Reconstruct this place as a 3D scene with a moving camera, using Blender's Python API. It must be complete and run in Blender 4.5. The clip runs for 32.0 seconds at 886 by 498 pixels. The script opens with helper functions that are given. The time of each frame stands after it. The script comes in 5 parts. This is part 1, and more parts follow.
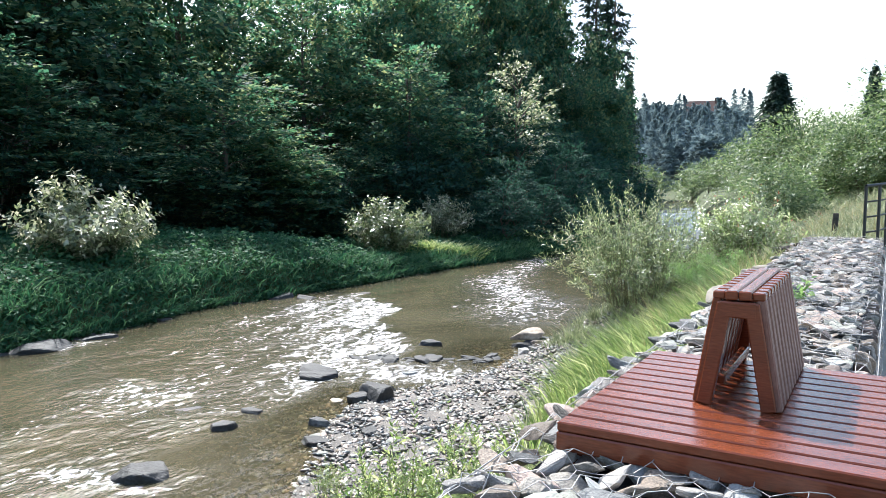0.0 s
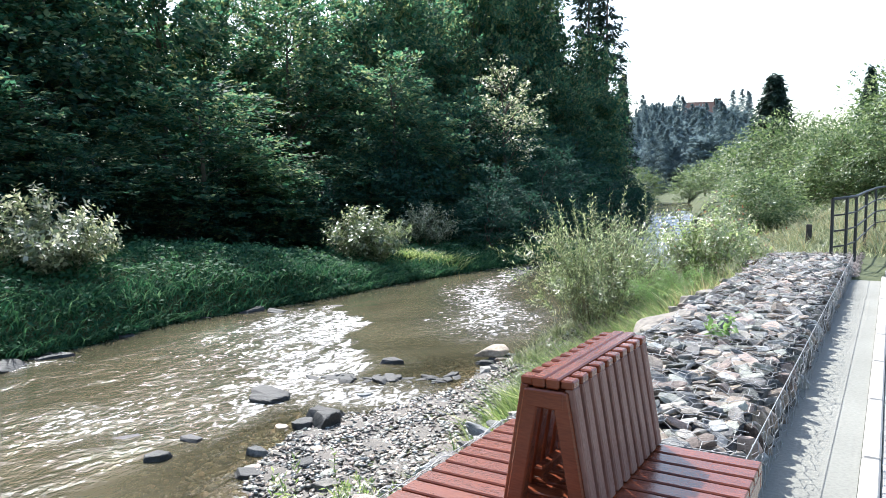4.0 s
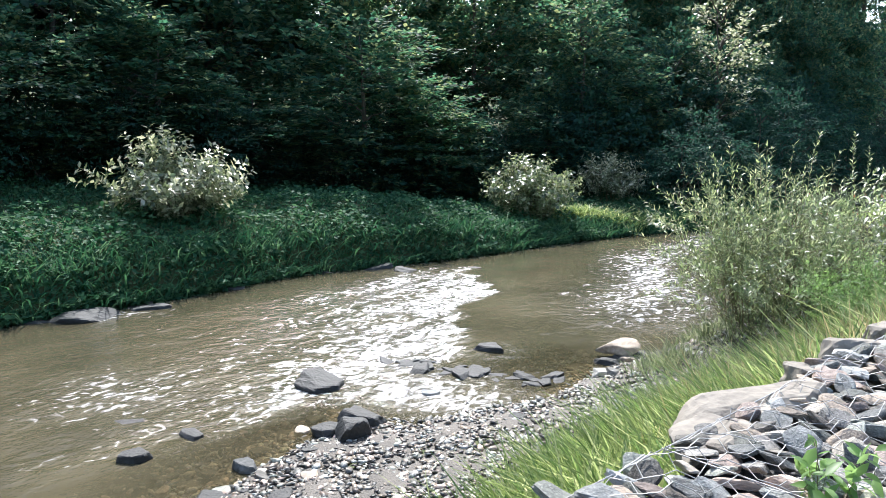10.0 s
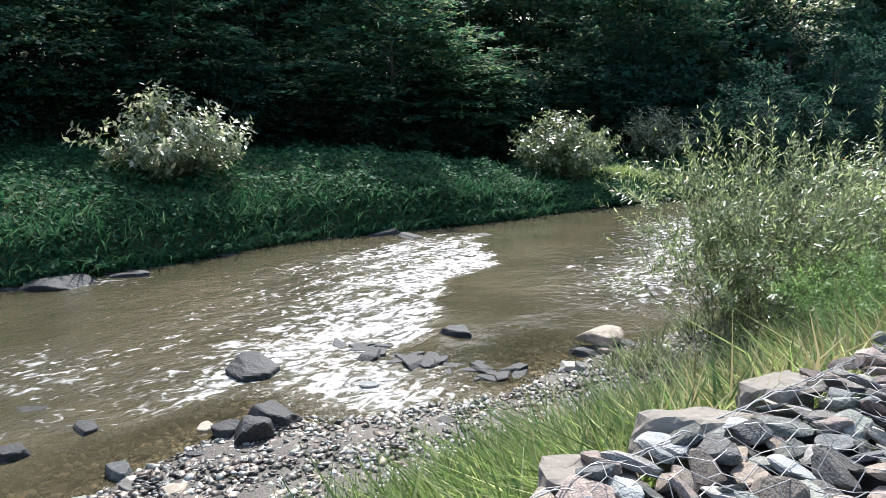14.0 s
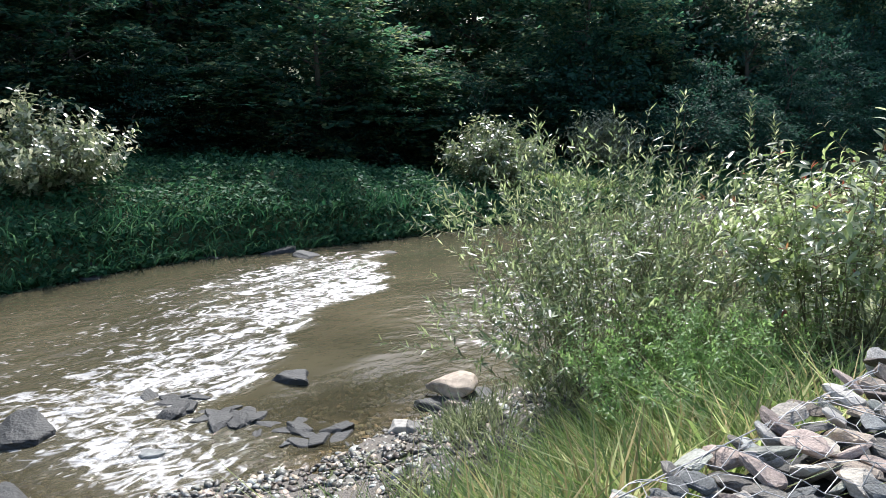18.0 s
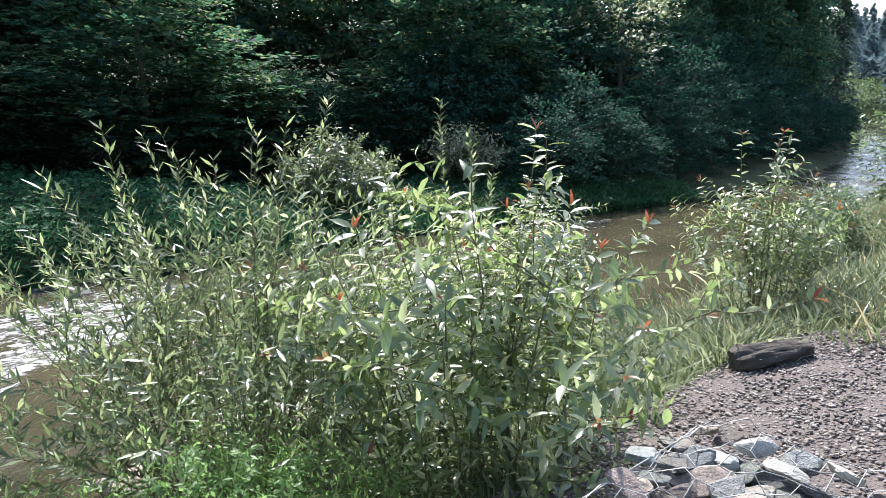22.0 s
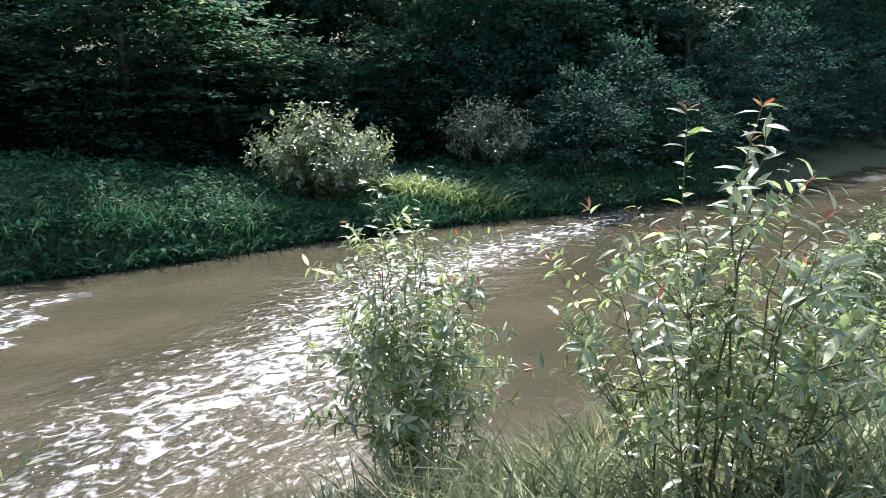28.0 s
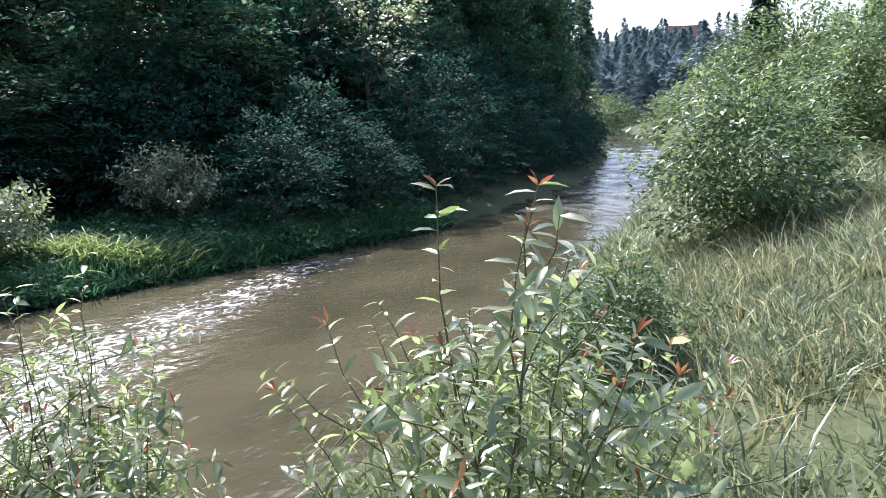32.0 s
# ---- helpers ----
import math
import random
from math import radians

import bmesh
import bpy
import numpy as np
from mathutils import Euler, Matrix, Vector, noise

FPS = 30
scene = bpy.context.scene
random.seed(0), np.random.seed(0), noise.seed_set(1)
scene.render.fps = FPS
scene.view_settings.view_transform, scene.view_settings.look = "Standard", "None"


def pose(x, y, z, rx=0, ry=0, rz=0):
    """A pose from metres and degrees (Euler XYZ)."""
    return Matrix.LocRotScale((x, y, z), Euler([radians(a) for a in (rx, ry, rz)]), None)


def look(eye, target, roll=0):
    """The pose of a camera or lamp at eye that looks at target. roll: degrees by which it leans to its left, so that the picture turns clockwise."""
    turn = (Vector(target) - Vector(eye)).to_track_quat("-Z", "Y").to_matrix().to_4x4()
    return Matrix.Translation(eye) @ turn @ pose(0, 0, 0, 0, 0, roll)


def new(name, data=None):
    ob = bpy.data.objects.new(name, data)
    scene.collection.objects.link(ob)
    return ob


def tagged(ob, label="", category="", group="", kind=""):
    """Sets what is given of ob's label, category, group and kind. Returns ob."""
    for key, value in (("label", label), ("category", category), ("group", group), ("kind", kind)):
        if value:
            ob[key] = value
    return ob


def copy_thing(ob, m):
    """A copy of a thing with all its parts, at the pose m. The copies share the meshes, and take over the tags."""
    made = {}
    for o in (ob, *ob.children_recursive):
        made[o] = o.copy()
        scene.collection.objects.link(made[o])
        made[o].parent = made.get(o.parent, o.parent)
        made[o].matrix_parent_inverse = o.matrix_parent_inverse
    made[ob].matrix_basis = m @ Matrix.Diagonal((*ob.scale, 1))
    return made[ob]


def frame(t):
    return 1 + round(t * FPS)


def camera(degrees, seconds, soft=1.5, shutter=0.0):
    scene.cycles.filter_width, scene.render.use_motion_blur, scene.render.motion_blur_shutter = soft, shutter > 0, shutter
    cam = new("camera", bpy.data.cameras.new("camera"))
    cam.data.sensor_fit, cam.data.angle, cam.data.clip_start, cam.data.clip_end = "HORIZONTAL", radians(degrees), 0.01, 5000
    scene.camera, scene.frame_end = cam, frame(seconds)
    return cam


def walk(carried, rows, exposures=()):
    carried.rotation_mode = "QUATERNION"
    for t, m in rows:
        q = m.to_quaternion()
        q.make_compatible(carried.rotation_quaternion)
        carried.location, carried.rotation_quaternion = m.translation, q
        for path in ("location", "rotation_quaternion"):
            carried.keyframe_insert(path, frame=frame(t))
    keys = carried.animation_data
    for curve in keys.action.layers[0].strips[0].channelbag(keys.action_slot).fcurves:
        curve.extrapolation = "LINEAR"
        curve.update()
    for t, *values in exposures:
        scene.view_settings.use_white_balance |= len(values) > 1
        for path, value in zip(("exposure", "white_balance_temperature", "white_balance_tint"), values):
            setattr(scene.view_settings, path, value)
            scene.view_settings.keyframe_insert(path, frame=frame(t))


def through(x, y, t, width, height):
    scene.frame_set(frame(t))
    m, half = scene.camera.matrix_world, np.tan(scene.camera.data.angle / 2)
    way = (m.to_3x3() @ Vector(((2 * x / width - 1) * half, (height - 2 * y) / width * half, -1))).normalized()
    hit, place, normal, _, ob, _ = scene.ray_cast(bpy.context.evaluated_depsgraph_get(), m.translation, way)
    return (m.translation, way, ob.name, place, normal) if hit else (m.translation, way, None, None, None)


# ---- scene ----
SIZE = 1.2  # the plan is drawn at this fraction of true size
cam = camera(62.1, 32.0, soft=0.4)
PATH = [
    (0, (0.272, -1.214, 0.948), (-0.762, 0.488, 0.764), -0.2),
    (0.25, (0.272, -1.2, 0.948), (-0.762, 0.502, 0.764), -0.2),
    (1, (0.681, -1.863, 1.117), (-0.323, -0.146, 0.906), -0.1),
    (1.5, (0.685, -1.666, 1.124), (-0.323, 0.049, 0.919), -0.4),
    (2, (0.68, -1.465, 1.113), (-0.318, 0.257, 0.913), -0.3),
    (2.5, (0.653, -1.254, 1.116), (-0.33, 0.477, 0.924), -0.4),
    (4.5, (0.648, -0.372, 1.122), (-0.45, 1.292, 0.956), -0.5),
    (5, (0.649, -0.106, 1.093), (-0.525, 1.505, 0.929), -0.3),
    (5.5, (0.643, 0.143, 1.081), (-0.559, 1.732, 0.908), -0.2),
    (6, (0.672, 0.407, 1.061), (-0.551, 1.98, 0.881), -0.0),
    (6.5, (0.695, 0.624, 1.057), (-0.543, 2.183, 0.861), 0.1),
    (7, (0.665, 0.873, 1.083), (-0.575, 2.428, 0.866), 0.1),
    (7.5, (0.636, 1.139, 1.073), (-0.61, 2.687, 0.847), -0.0),
    (8, (0.593, 1.378, 1.049), (-0.69, 2.894, 0.807), 0.1),
    (8.5, (0.511, 1.612, 1.046), (-0.804, 3.095, 0.778), 0.0),
    (9, (0.473, 1.839, 1.027), (-0.884, 3.281, 0.745), -0.2),
    (9.5, (0.455, 2.036, 1.038), (-0.972, 3.406, 0.744), -0.1),
    (10, (0.412, 2.232, 1.058), (-1.066, 3.542, 0.744), 0.0),
    (10.5, (0.438, 2.385, 1.063), (-1.075, 3.652, 0.741), -0.1),
    (11, (0.459, 2.554, 1.056), (-1.095, 3.766, 0.717), -0.2),
    (11.5, (0.432, 2.713, 1.069), (-1.129, 3.913, 0.718), 0.1),
    (12, (0.432, 2.929, 1.06), (-1.13, 4.121, 0.687), -0.1),
    (12.5, (0.48, 3.137, 1.067), (-1.102, 4.298, 0.68), -0.2),
    (13, (0.469, 3.365, 1.071), (-1.122, 4.508, 0.667), -0.2),
    (13.5, (0.474, 3.648, 1.097), (-1.111, 4.789, 0.667), -0.4),
    (15.5, (0.365, 4.581, 1.045), (-1.243, 5.69, 0.613), -0.2),
    (16, (0.34, 4.841, 1.061), (-1.263, 5.95, 0.616), -0.3),
    (16.5, (0.36, 5.12, 1.074), (-1.233, 6.248, 0.64), -0.5),
    (17, (0.358, 5.347, 1.08), (-1.236, 6.474, 0.644), -0.3),
    (17.5, (0.316, 5.615, 1.091), (-1.265, 6.757, 0.647), -0.4),
    (18, (0.347, 5.872, 1.096), (-1.225, 7.032, 0.669), -0.6),
    (18.5, (0.35, 6.146, 1.086), (-1.213, 7.319, 0.661), -0.3),
    (19, (0.316, 6.453, 1.092), (-1.222, 7.658, 0.668), -0.5),
    (19.5, (0.31, 6.747, 1.084), (-1.211, 7.978, 0.67), -0.6),
    (20, (0.276, 7.022, 1.076), (-1.232, 8.269, 0.666), -0.3),
    (20.5, (0.228, 7.305, 1.074), (-1.259, 8.578, 0.664), -0.5),
    (21, (0.242, 7.601, 1.072), (-1.222, 8.904, 0.67), -0.6),
    (21.5, (0.254, 7.883, 1.064), (-1.187, 9.211, 0.665), -0.4),
    (22, (0.253, 8.147, 1.06), (-1.185, 9.478, 0.659), -0.3),
    (22.5, (0.289, 8.405, 1.065), (-1.169, 9.715, 0.667), -0.2),
    (23, (0.294, 8.673, 1.051), (-1.179, 9.965, 0.647), -0.3),
    (23.5, (0.27, 8.973, 1.048), (-1.197, 10.269, 0.637), -0.3),
    (24, (0.249, 9.299, 1.049), (-1.216, 10.596, 0.634), -0.2),
    (24.5, (0.185, 9.595, 1.028), (-1.298, 10.869, 0.607), -0.1),
    (25, (0.107, 9.883, 1.018), (-1.4, 11.131, 0.603), -0.1),
    (25.5, (0.04, 10.121, 1.019), (-1.515, 11.308, 0.602), -0.0),
    (27.5, (-0.438, 10.796, 0.949), (-2.037, 11.908, 0.495), -0.5),
    (28, (-0.601, 11.03, 0.934), (-2.176, 12.173, 0.473), -0.5),
    (28.5, (-0.722, 11.239, 0.904), (-2.24, 12.454, 0.433), -0.3),
    (29, (-0.855, 11.416, 0.881), (-2.28, 12.735, 0.402), -0.3),
    (29.5, (-0.961, 11.555, 0.872), (-2.31, 12.947, 0.381), -0.3),
    (30, (-1.029, 11.572, 0.887), (-2.29, 13.045, 0.399), -0.1),
    (30.5, (-1.088, 11.525, 0.942), (-2.243, 13.084, 0.459), -0.2),
    (31, (-1.124, 11.488, 0.972), (-2.19, 13.111, 0.492), -0.2),
    (31.5, (-1.133, 11.483, 0.99), (-2.148, 13.143, 0.524), -0.5),
    (32, (-1.12, 11.458, 0.997), (-2.105, 13.161, 0.632), -0.5),
]
walk(cam, [(t, look(Vector(eye) * SIZE, Vector(target) * SIZE, roll)) for t, eye, target, roll in PATH], [(0, 1.0, 5850, 10), (8, 1.0, 5850, 10), (12.5, 0.82, 5850, 11), (16, 0.52, 5900, 11), (21, 0.79, 5850, 11), (26, 0.88, 5800, 14), (32, 0.9, 5750, 17)])

# ---- light ----
SUN_YAW, SUN_EL = radians(52), radians(48)
world = bpy.data.worlds.new("sky")
scene.world = world
world.use_nodes = True
wn = world.node_tree.nodes
sky = wn.new("ShaderNodeTexSky")
sky.sky_type, sky.sun_disc = "NISHITA", False
sky.sun_elevation, sky.sun_rotation = SUN_EL, -SUN_YAW
sky.air_density, sky.dust_density = 1.2, 2.5
world.node_tree.links.new(sky.outputs[0], wn["Background"].inputs[0])
wn["Background"].inputs[1].default_value = 0.15
sun = new("sun", bpy.data.lights.new("sun", "SUN"))
sun.data.energy, sun.data.angle, sun.data.color = 4.8, radians(0.55), (1, 0.95, 0.86)
to_sun = Vector((-math.sin(SUN_YAW) * math.cos(SUN_EL), math.cos(SUN_YAW) * math.cos(SUN_EL), math.sin(SUN_EL)))
sun.matrix_world = look(to_sun * 60, (0, 0, 0))


# ---- materials ----
def nodes_of(name):
    m = bpy.data.materials.new(name)
    m.use_nodes = True
    return m, m.node_tree.nodes, m.node_tree.links


def ramp(nt, stops):
    r = nt.new("ShaderNodeValToRGB")
    while len(r.color_ramp.elements) < len(stops):
        r.color_ramp.elements.new(0.5)
    for e, (p, c) in zip(r.color_ramp.elements, stops):
        e.position, e.color = p, (*c, 1)
    return r


def surface(name, dark, light, rough=0.85, scale=3.0, fine=40.0, bump=0.4, metal=0.0, pieces="", stretch=(1, 1, 1), stain=None, tints=None):
    """Two-scale noise between two colours, with relief; pieces: object or island, for a shade of its own per piece."""
    m, n, l = nodes_of(name)
    b = n["Principled BSDF"]
    co = n.new("ShaderNodeTexCoord")
    mp = n.new("ShaderNodeMapping")
    mp.inputs["Scale"].default_value = stretch
    l.new(co.outputs["Object"], mp.inputs[0])
    big, small = n.new("ShaderNodeTexNoise"), n.new("ShaderNodeTexNoise")
    for t, s, d in ((big, scale, 4), (small, fine, 5)):
        t.inputs["Scale"].default_value, t.inputs["Detail"].default_value = s, d
        l.new(mp.outputs[0], t.inputs["Vector"])
    add = n.new("ShaderNodeMath")
    add.operation = "MULTIPLY_ADD"
    l.new(small.outputs[0], add.inputs[0])
    add.inputs[1].default_value = 0.55
    half = n.new("ShaderNodeMath")
    half.operation = "MULTIPLY"
    half.inputs[1].default_value = 0.55
    l.new(big.outputs[0], half.inputs[0])
    l.new(half.outputs[0], add.inputs[2])
    value = add
    if pieces:
        info = n.new("ShaderNodeObjectInfo" if pieces == "object" else "ShaderNodeNewGeometry")
        mix = n.new("ShaderNodeMath")
        mix.operation = "MULTIPLY_ADD"
        l.new(info.outputs["Random" if pieces == "object" else "Random Per Island"], mix.inputs[0])
        mix.inputs[1].default_value = 0.6
        off = n.new("ShaderNodeMath")
        off.operation = "SUBTRACT"
        l.new(add.outputs[0], off.inputs[0])
        off.inputs[1].default_value = 0.3
        l.new(off.outputs[0], mix.inputs[2])
        value = mix
    r = ramp(n, [(0.25, dark), (0.8, light)] if stain is None else [(0.2, dark), (0.5, stain), (0.82, light)])
    l.new(value.outputs[0], r.inputs[0])
    l.new(r.outputs[0], b.inputs["Base Color"])
    if tints:
        fr = n.new("ShaderNodeMath")
        fr.operation = "MULTIPLY"
        fr.inputs[1].default_value = 7.31
        l.new(info.outputs["Random" if pieces == "object" else "Random Per Island"], fr.inputs[0])
        fc = n.new("ShaderNodeMath")
        fc.operation = "FRACT"
        l.new(fr.outputs[0], fc.inputs[0])
        tint = ramp(n, [(i / len(tints), c) for i, c in enumerate(tints)])
        tint.color_ramp.interpolation = "CONSTANT"
        l.new(fc.outputs[0], tint.inputs[0])
        mul = n.new("ShaderNodeMix")
        mul.data_type, mul.blend_type = "RGBA", "MULTIPLY"
        mul.inputs["Factor"].default_value = 1.0
        l.new(r.outputs[0], mul.inputs["A"])
        l.new(tint.outputs[0], mul.inputs["B"])
        l.new(mul.outputs["Result"], b.inputs["Base Color"])
    b.inputs["Roughness"].default_value, b.inputs["Metallic"].default_value = rough, metal
    if bump:
        bp = n.new("ShaderNodeBump")
        bp.inputs["Strength"].default_value, bp.inputs["Distance"].default_value = bump, 0.02
        l.new(small.outputs[0], bp.inputs["Height"])
        l.new(bp.outputs[0], b.inputs["Normal"])
    return m


def leafy(name, colours, through=0.45, rough=0.5, gloss=0.3, ior=1.5, glow=1.5, hue=0.487, sat=1.0, wax=0.0):
    """Leaf: a shade of its own per leaf, waxy above, letting light through."""
    m, n, l = nodes_of(name)
    b = n["Principled BSDF"]
    geo = n.new("ShaderNodeNewGeometry")
    k = len(colours)
    r = ramp(n, [(i / max(1, k - 1), c) for i, c in enumerate(colours)])
    l.new(geo.outputs["Random Per Island"], r.inputs[0])
    l.new(r.outputs[0], b.inputs["Base Color"])
    b.inputs["Roughness"].default_value = rough
    b.inputs["Specular IOR Level"].default_value, b.inputs["IOR"].default_value = gloss, ior
    b.inputs["Coat Weight"].default_value, b.inputs["Coat Roughness"].default_value = wax, 0.24
    tr = n.new("ShaderNodeBsdfTranslucent")
    hs = n.new("ShaderNodeHueSaturation")
    hs.inputs["Value"].default_value, hs.inputs["Saturation"].default_value, hs.inputs["Hue"].default_value = glow, sat, hue
    l.new(r.outputs[0], hs.inputs["Color"])
    l.new(hs.outputs[0], tr.inputs["Color"])
    mx = n.new("ShaderNodeMixShader")
    mx.inputs[0].default_value = through
    l.new(b.outputs[0], mx.inputs[1])
    l.new(tr.outputs[0], mx.inputs[2])
    l.new(mx.outputs[0], n["Material Output"].inputs[0])
    return m


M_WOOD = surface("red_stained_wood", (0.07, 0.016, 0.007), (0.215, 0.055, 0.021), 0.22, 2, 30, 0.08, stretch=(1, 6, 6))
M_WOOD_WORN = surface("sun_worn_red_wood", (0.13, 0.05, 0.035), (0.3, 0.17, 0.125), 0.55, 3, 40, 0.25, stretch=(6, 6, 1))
STONE_TINTS = [(1.0, 0.97, 0.9), (0.82, 0.9, 0.95), (1.0, 0.87, 0.74), (0.88, 0.96, 0.9), (1.0, 0.84, 0.78), (0.95, 0.96, 0.96)]
M_STONE = surface("grey_beige_stone", (0.06, 0.056, 0.05), (0.48, 0.44, 0.385), 0.75, 5, 22, 0.5, pieces="object", stain=(0.21, 0.195, 0.175), tints=STONE_TINTS)
M_PEBBLE = surface("pebbles", (0.03, 0.027, 0.024), (0.5, 0.46, 0.4), 0.45, 5, 45, 0.4, pieces="island", stain=(0.13, 0.115, 0.098), tints=STONE_TINTS)
M_SLAB = surface("beige_slab_stone", (0.13, 0.112, 0.088), (0.36, 0.315, 0.25), 0.8, 4, 25, 0.6, stain=(0.23, 0.2, 0.16))
M_WET_AND_CORE = surface("wet_rock_and_dark_core", (0.008, 0.009, 0.009), (0.055, 0.053, 0.049), 0.68, 5, 40, 0.7)
M_WIRE = surface("galvanised_wire", (0.2, 0.2, 0.19), (0.42, 0.41, 0.4), 0.5, 5, 50, 0, metal=0.5)
M_SOIL = surface("grassy_soil", (0.035, 0.04, 0.015), (0.11, 0.12, 0.05), 0.95, 1.5, 14, 0.6, stain=(0.06, 0.075, 0.025))
M_SILT = surface("silty_gravel", (0.045, 0.038, 0.03), (0.2, 0.17, 0.14), 0.7, 2, 60, 0.8, stain=(0.1, 0.085, 0.068))
M_CONC = surface("pale_concrete", (0.15, 0.148, 0.125), (0.31, 0.3, 0.255), 0.9, 1.5, 60, 0.3, stain=(0.23, 0.225, 0.19))
M_KERB = surface("light_concrete_edging", (0.27, 0.26, 0.23), (0.44, 0.42, 0.38), 0.9, 2.5, 60, 0.3)
M_PAVER = surface("grey_pavers", (0.2, 0.2, 0.19), (0.38, 0.375, 0.36), 0.9, 3, 80, 0.4, pieces="object")
M_GRAVEL = surface("reddish_gravel", (0.07, 0.055, 0.048), (0.22, 0.175, 0.155), 0.9, 3, 90, 0.8)
M_BARK = surface("bark", (0.035, 0.028, 0.02), (0.16, 0.13, 0.10), 0.95, 4, 30, 0.8, stretch=(1, 1, 0.25))
M_STEM = surface("green_brown_stem", (0.07, 0.06, 0.03), (0.18, 0.16, 0.07), 0.7, 8, 40, 0.2)
M_METAL = surface("black_painted_metal", (0.012, 0.014, 0.012), (0.04, 0.042, 0.04), 0.5, 4, 40, 0.1)
M_ROOF = surface("dark_shingle_roof", (0.05, 0.025, 0.02), (0.12, 0.06, 0.045), 0.85, 2, 15, 0.4)
M_PLASTER = surface("weathered_plaster", (0.22, 0.21, 0.19), (0.38, 0.36, 0.33), 0.9, 1, 12, 0.2)
M_LOG = surface("grey_dead_wood", (0.014, 0.012, 0.01), (0.13, 0.11, 0.09), 0.95, 5, 30, 1.0, stretch=(0.3, 2, 2))
M_CHIP = surface("pinkish_grey_chips", (0.1, 0.084, 0.072), (0.36, 0.31, 0.27), 0.85, 5, 45, 0.4, pieces="island", stain=(0.2, 0.17, 0.15))
# The wood's base greens are blued to carry the cool tint of shade.
G_FOREST = [(0.026, 0.064, 0.054), (0.038, 0.086, 0.066), (0.06, 0.112, 0.07), (0.12, 0.168, 0.078)]
L_FOREST = leafy("alder_leaf", G_FOREST, 0.6, 0.6, 0.15, glow=2.65, hue=0.432, sat=1.1)
L_SPRUCE = leafy("spruce_needle", [(0.022, 0.045, 0.034), (0.034, 0.065, 0.046), (0.05, 0.085, 0.055)], 0.25, 0.6, 0.3)
# Pale bluish leaf colour stands in for the haze of distance.
L_FAR = leafy("haze_tinted_far_leaf", [(0.13, 0.175, 0.19), (0.155, 0.205, 0.215), (0.18, 0.235, 0.235)], 0.3, 0.8, 0.05)
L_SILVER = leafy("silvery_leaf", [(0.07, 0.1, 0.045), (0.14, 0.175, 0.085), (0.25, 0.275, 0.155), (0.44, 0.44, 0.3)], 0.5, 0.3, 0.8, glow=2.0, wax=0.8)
# Leaf colour lightened to carry the sunlight on the round bush.
L_SUNNY = leafy("sun_lightened_leaf", [(0.05, 0.085, 0.035), (0.12, 0.165, 0.065), (0.2, 0.25, 0.11), (0.34, 0.36, 0.22)], 0.5, 0.33, 0.8, wax=0.6)
L_WILLOW = leafy("willow_leaf", [(0.055, 0.085, 0.035), (0.1, 0.14, 0.058), (0.175, 0.225, 0.095), (0.3, 0.34, 0.18)], 0.52, 0.36, 0.5, glow=2.2, wax=0.5)
L_BROAD = leafy("broad_waxy_leaf", [(0.075, 0.11, 0.035), (0.13, 0.175, 0.06), (0.205, 0.25, 0.1), (0.38, 0.4, 0.24)], 0.48, 0.27, 1.0, 1.6, glow=2.3, hue=0.497, wax=0.8)
L_RED = leafy("young_red_leaf", [(0.2, 0.045, 0.025), (0.3, 0.1, 0.045), (0.22, 0.14, 0.05)], 0.45, 0.35, 0.5)
L_BUSH = leafy("light_green_leaf", [(0.045, 0.085, 0.03), (0.08, 0.135, 0.048), (0.135, 0.195, 0.075), (0.23, 0.285, 0.135)], 0.45, 0.4, 0.4, glow=1.7)
L_GRASS = leafy("grass_blade", [(0.08, 0.11, 0.055), (0.14, 0.175, 0.085), (0.215, 0.25, 0.13), (0.37, 0.385, 0.25)], 0.5, 0.36, 0.6, glow=1.5)
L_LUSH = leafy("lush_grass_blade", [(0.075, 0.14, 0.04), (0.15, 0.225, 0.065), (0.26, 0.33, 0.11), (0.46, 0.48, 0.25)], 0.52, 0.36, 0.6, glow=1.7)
L_DRY = leafy("straw_grass", [(0.18, 0.17, 0.07), (0.29, 0.26, 0.12), (0.4, 0.35, 0.2)], 0.45, 0.5, 0.3)
# Far-bank greens are kept dark so the colour itself carries the shade.
L_SHADE = leafy("shade_toned_bank_herb", [(0.018, 0.07, 0.036), (0.034, 0.105, 0.05), (0.065, 0.155, 0.068), (0.11, 0.21, 0.095)], 0.35, 0.6, 0.15)
# Alder shrub leaves are darkened to stand for deep shade under the wood.
L_ALDER = leafy("shade_darkened_alder_leaf", [(0.016, 0.05, 0.036), (0.025, 0.07, 0.048), (0.04, 0.095, 0.06)], 0.3, 0.65, 0.08, glow=1.8)
L_FERN = leafy("fresh_feathery_leaf", [(0.1, 0.19, 0.055), (0.16, 0.27, 0.08), (0.22, 0.34, 0.12)], 0.5, 0.45, 0.4, glow=1.8)


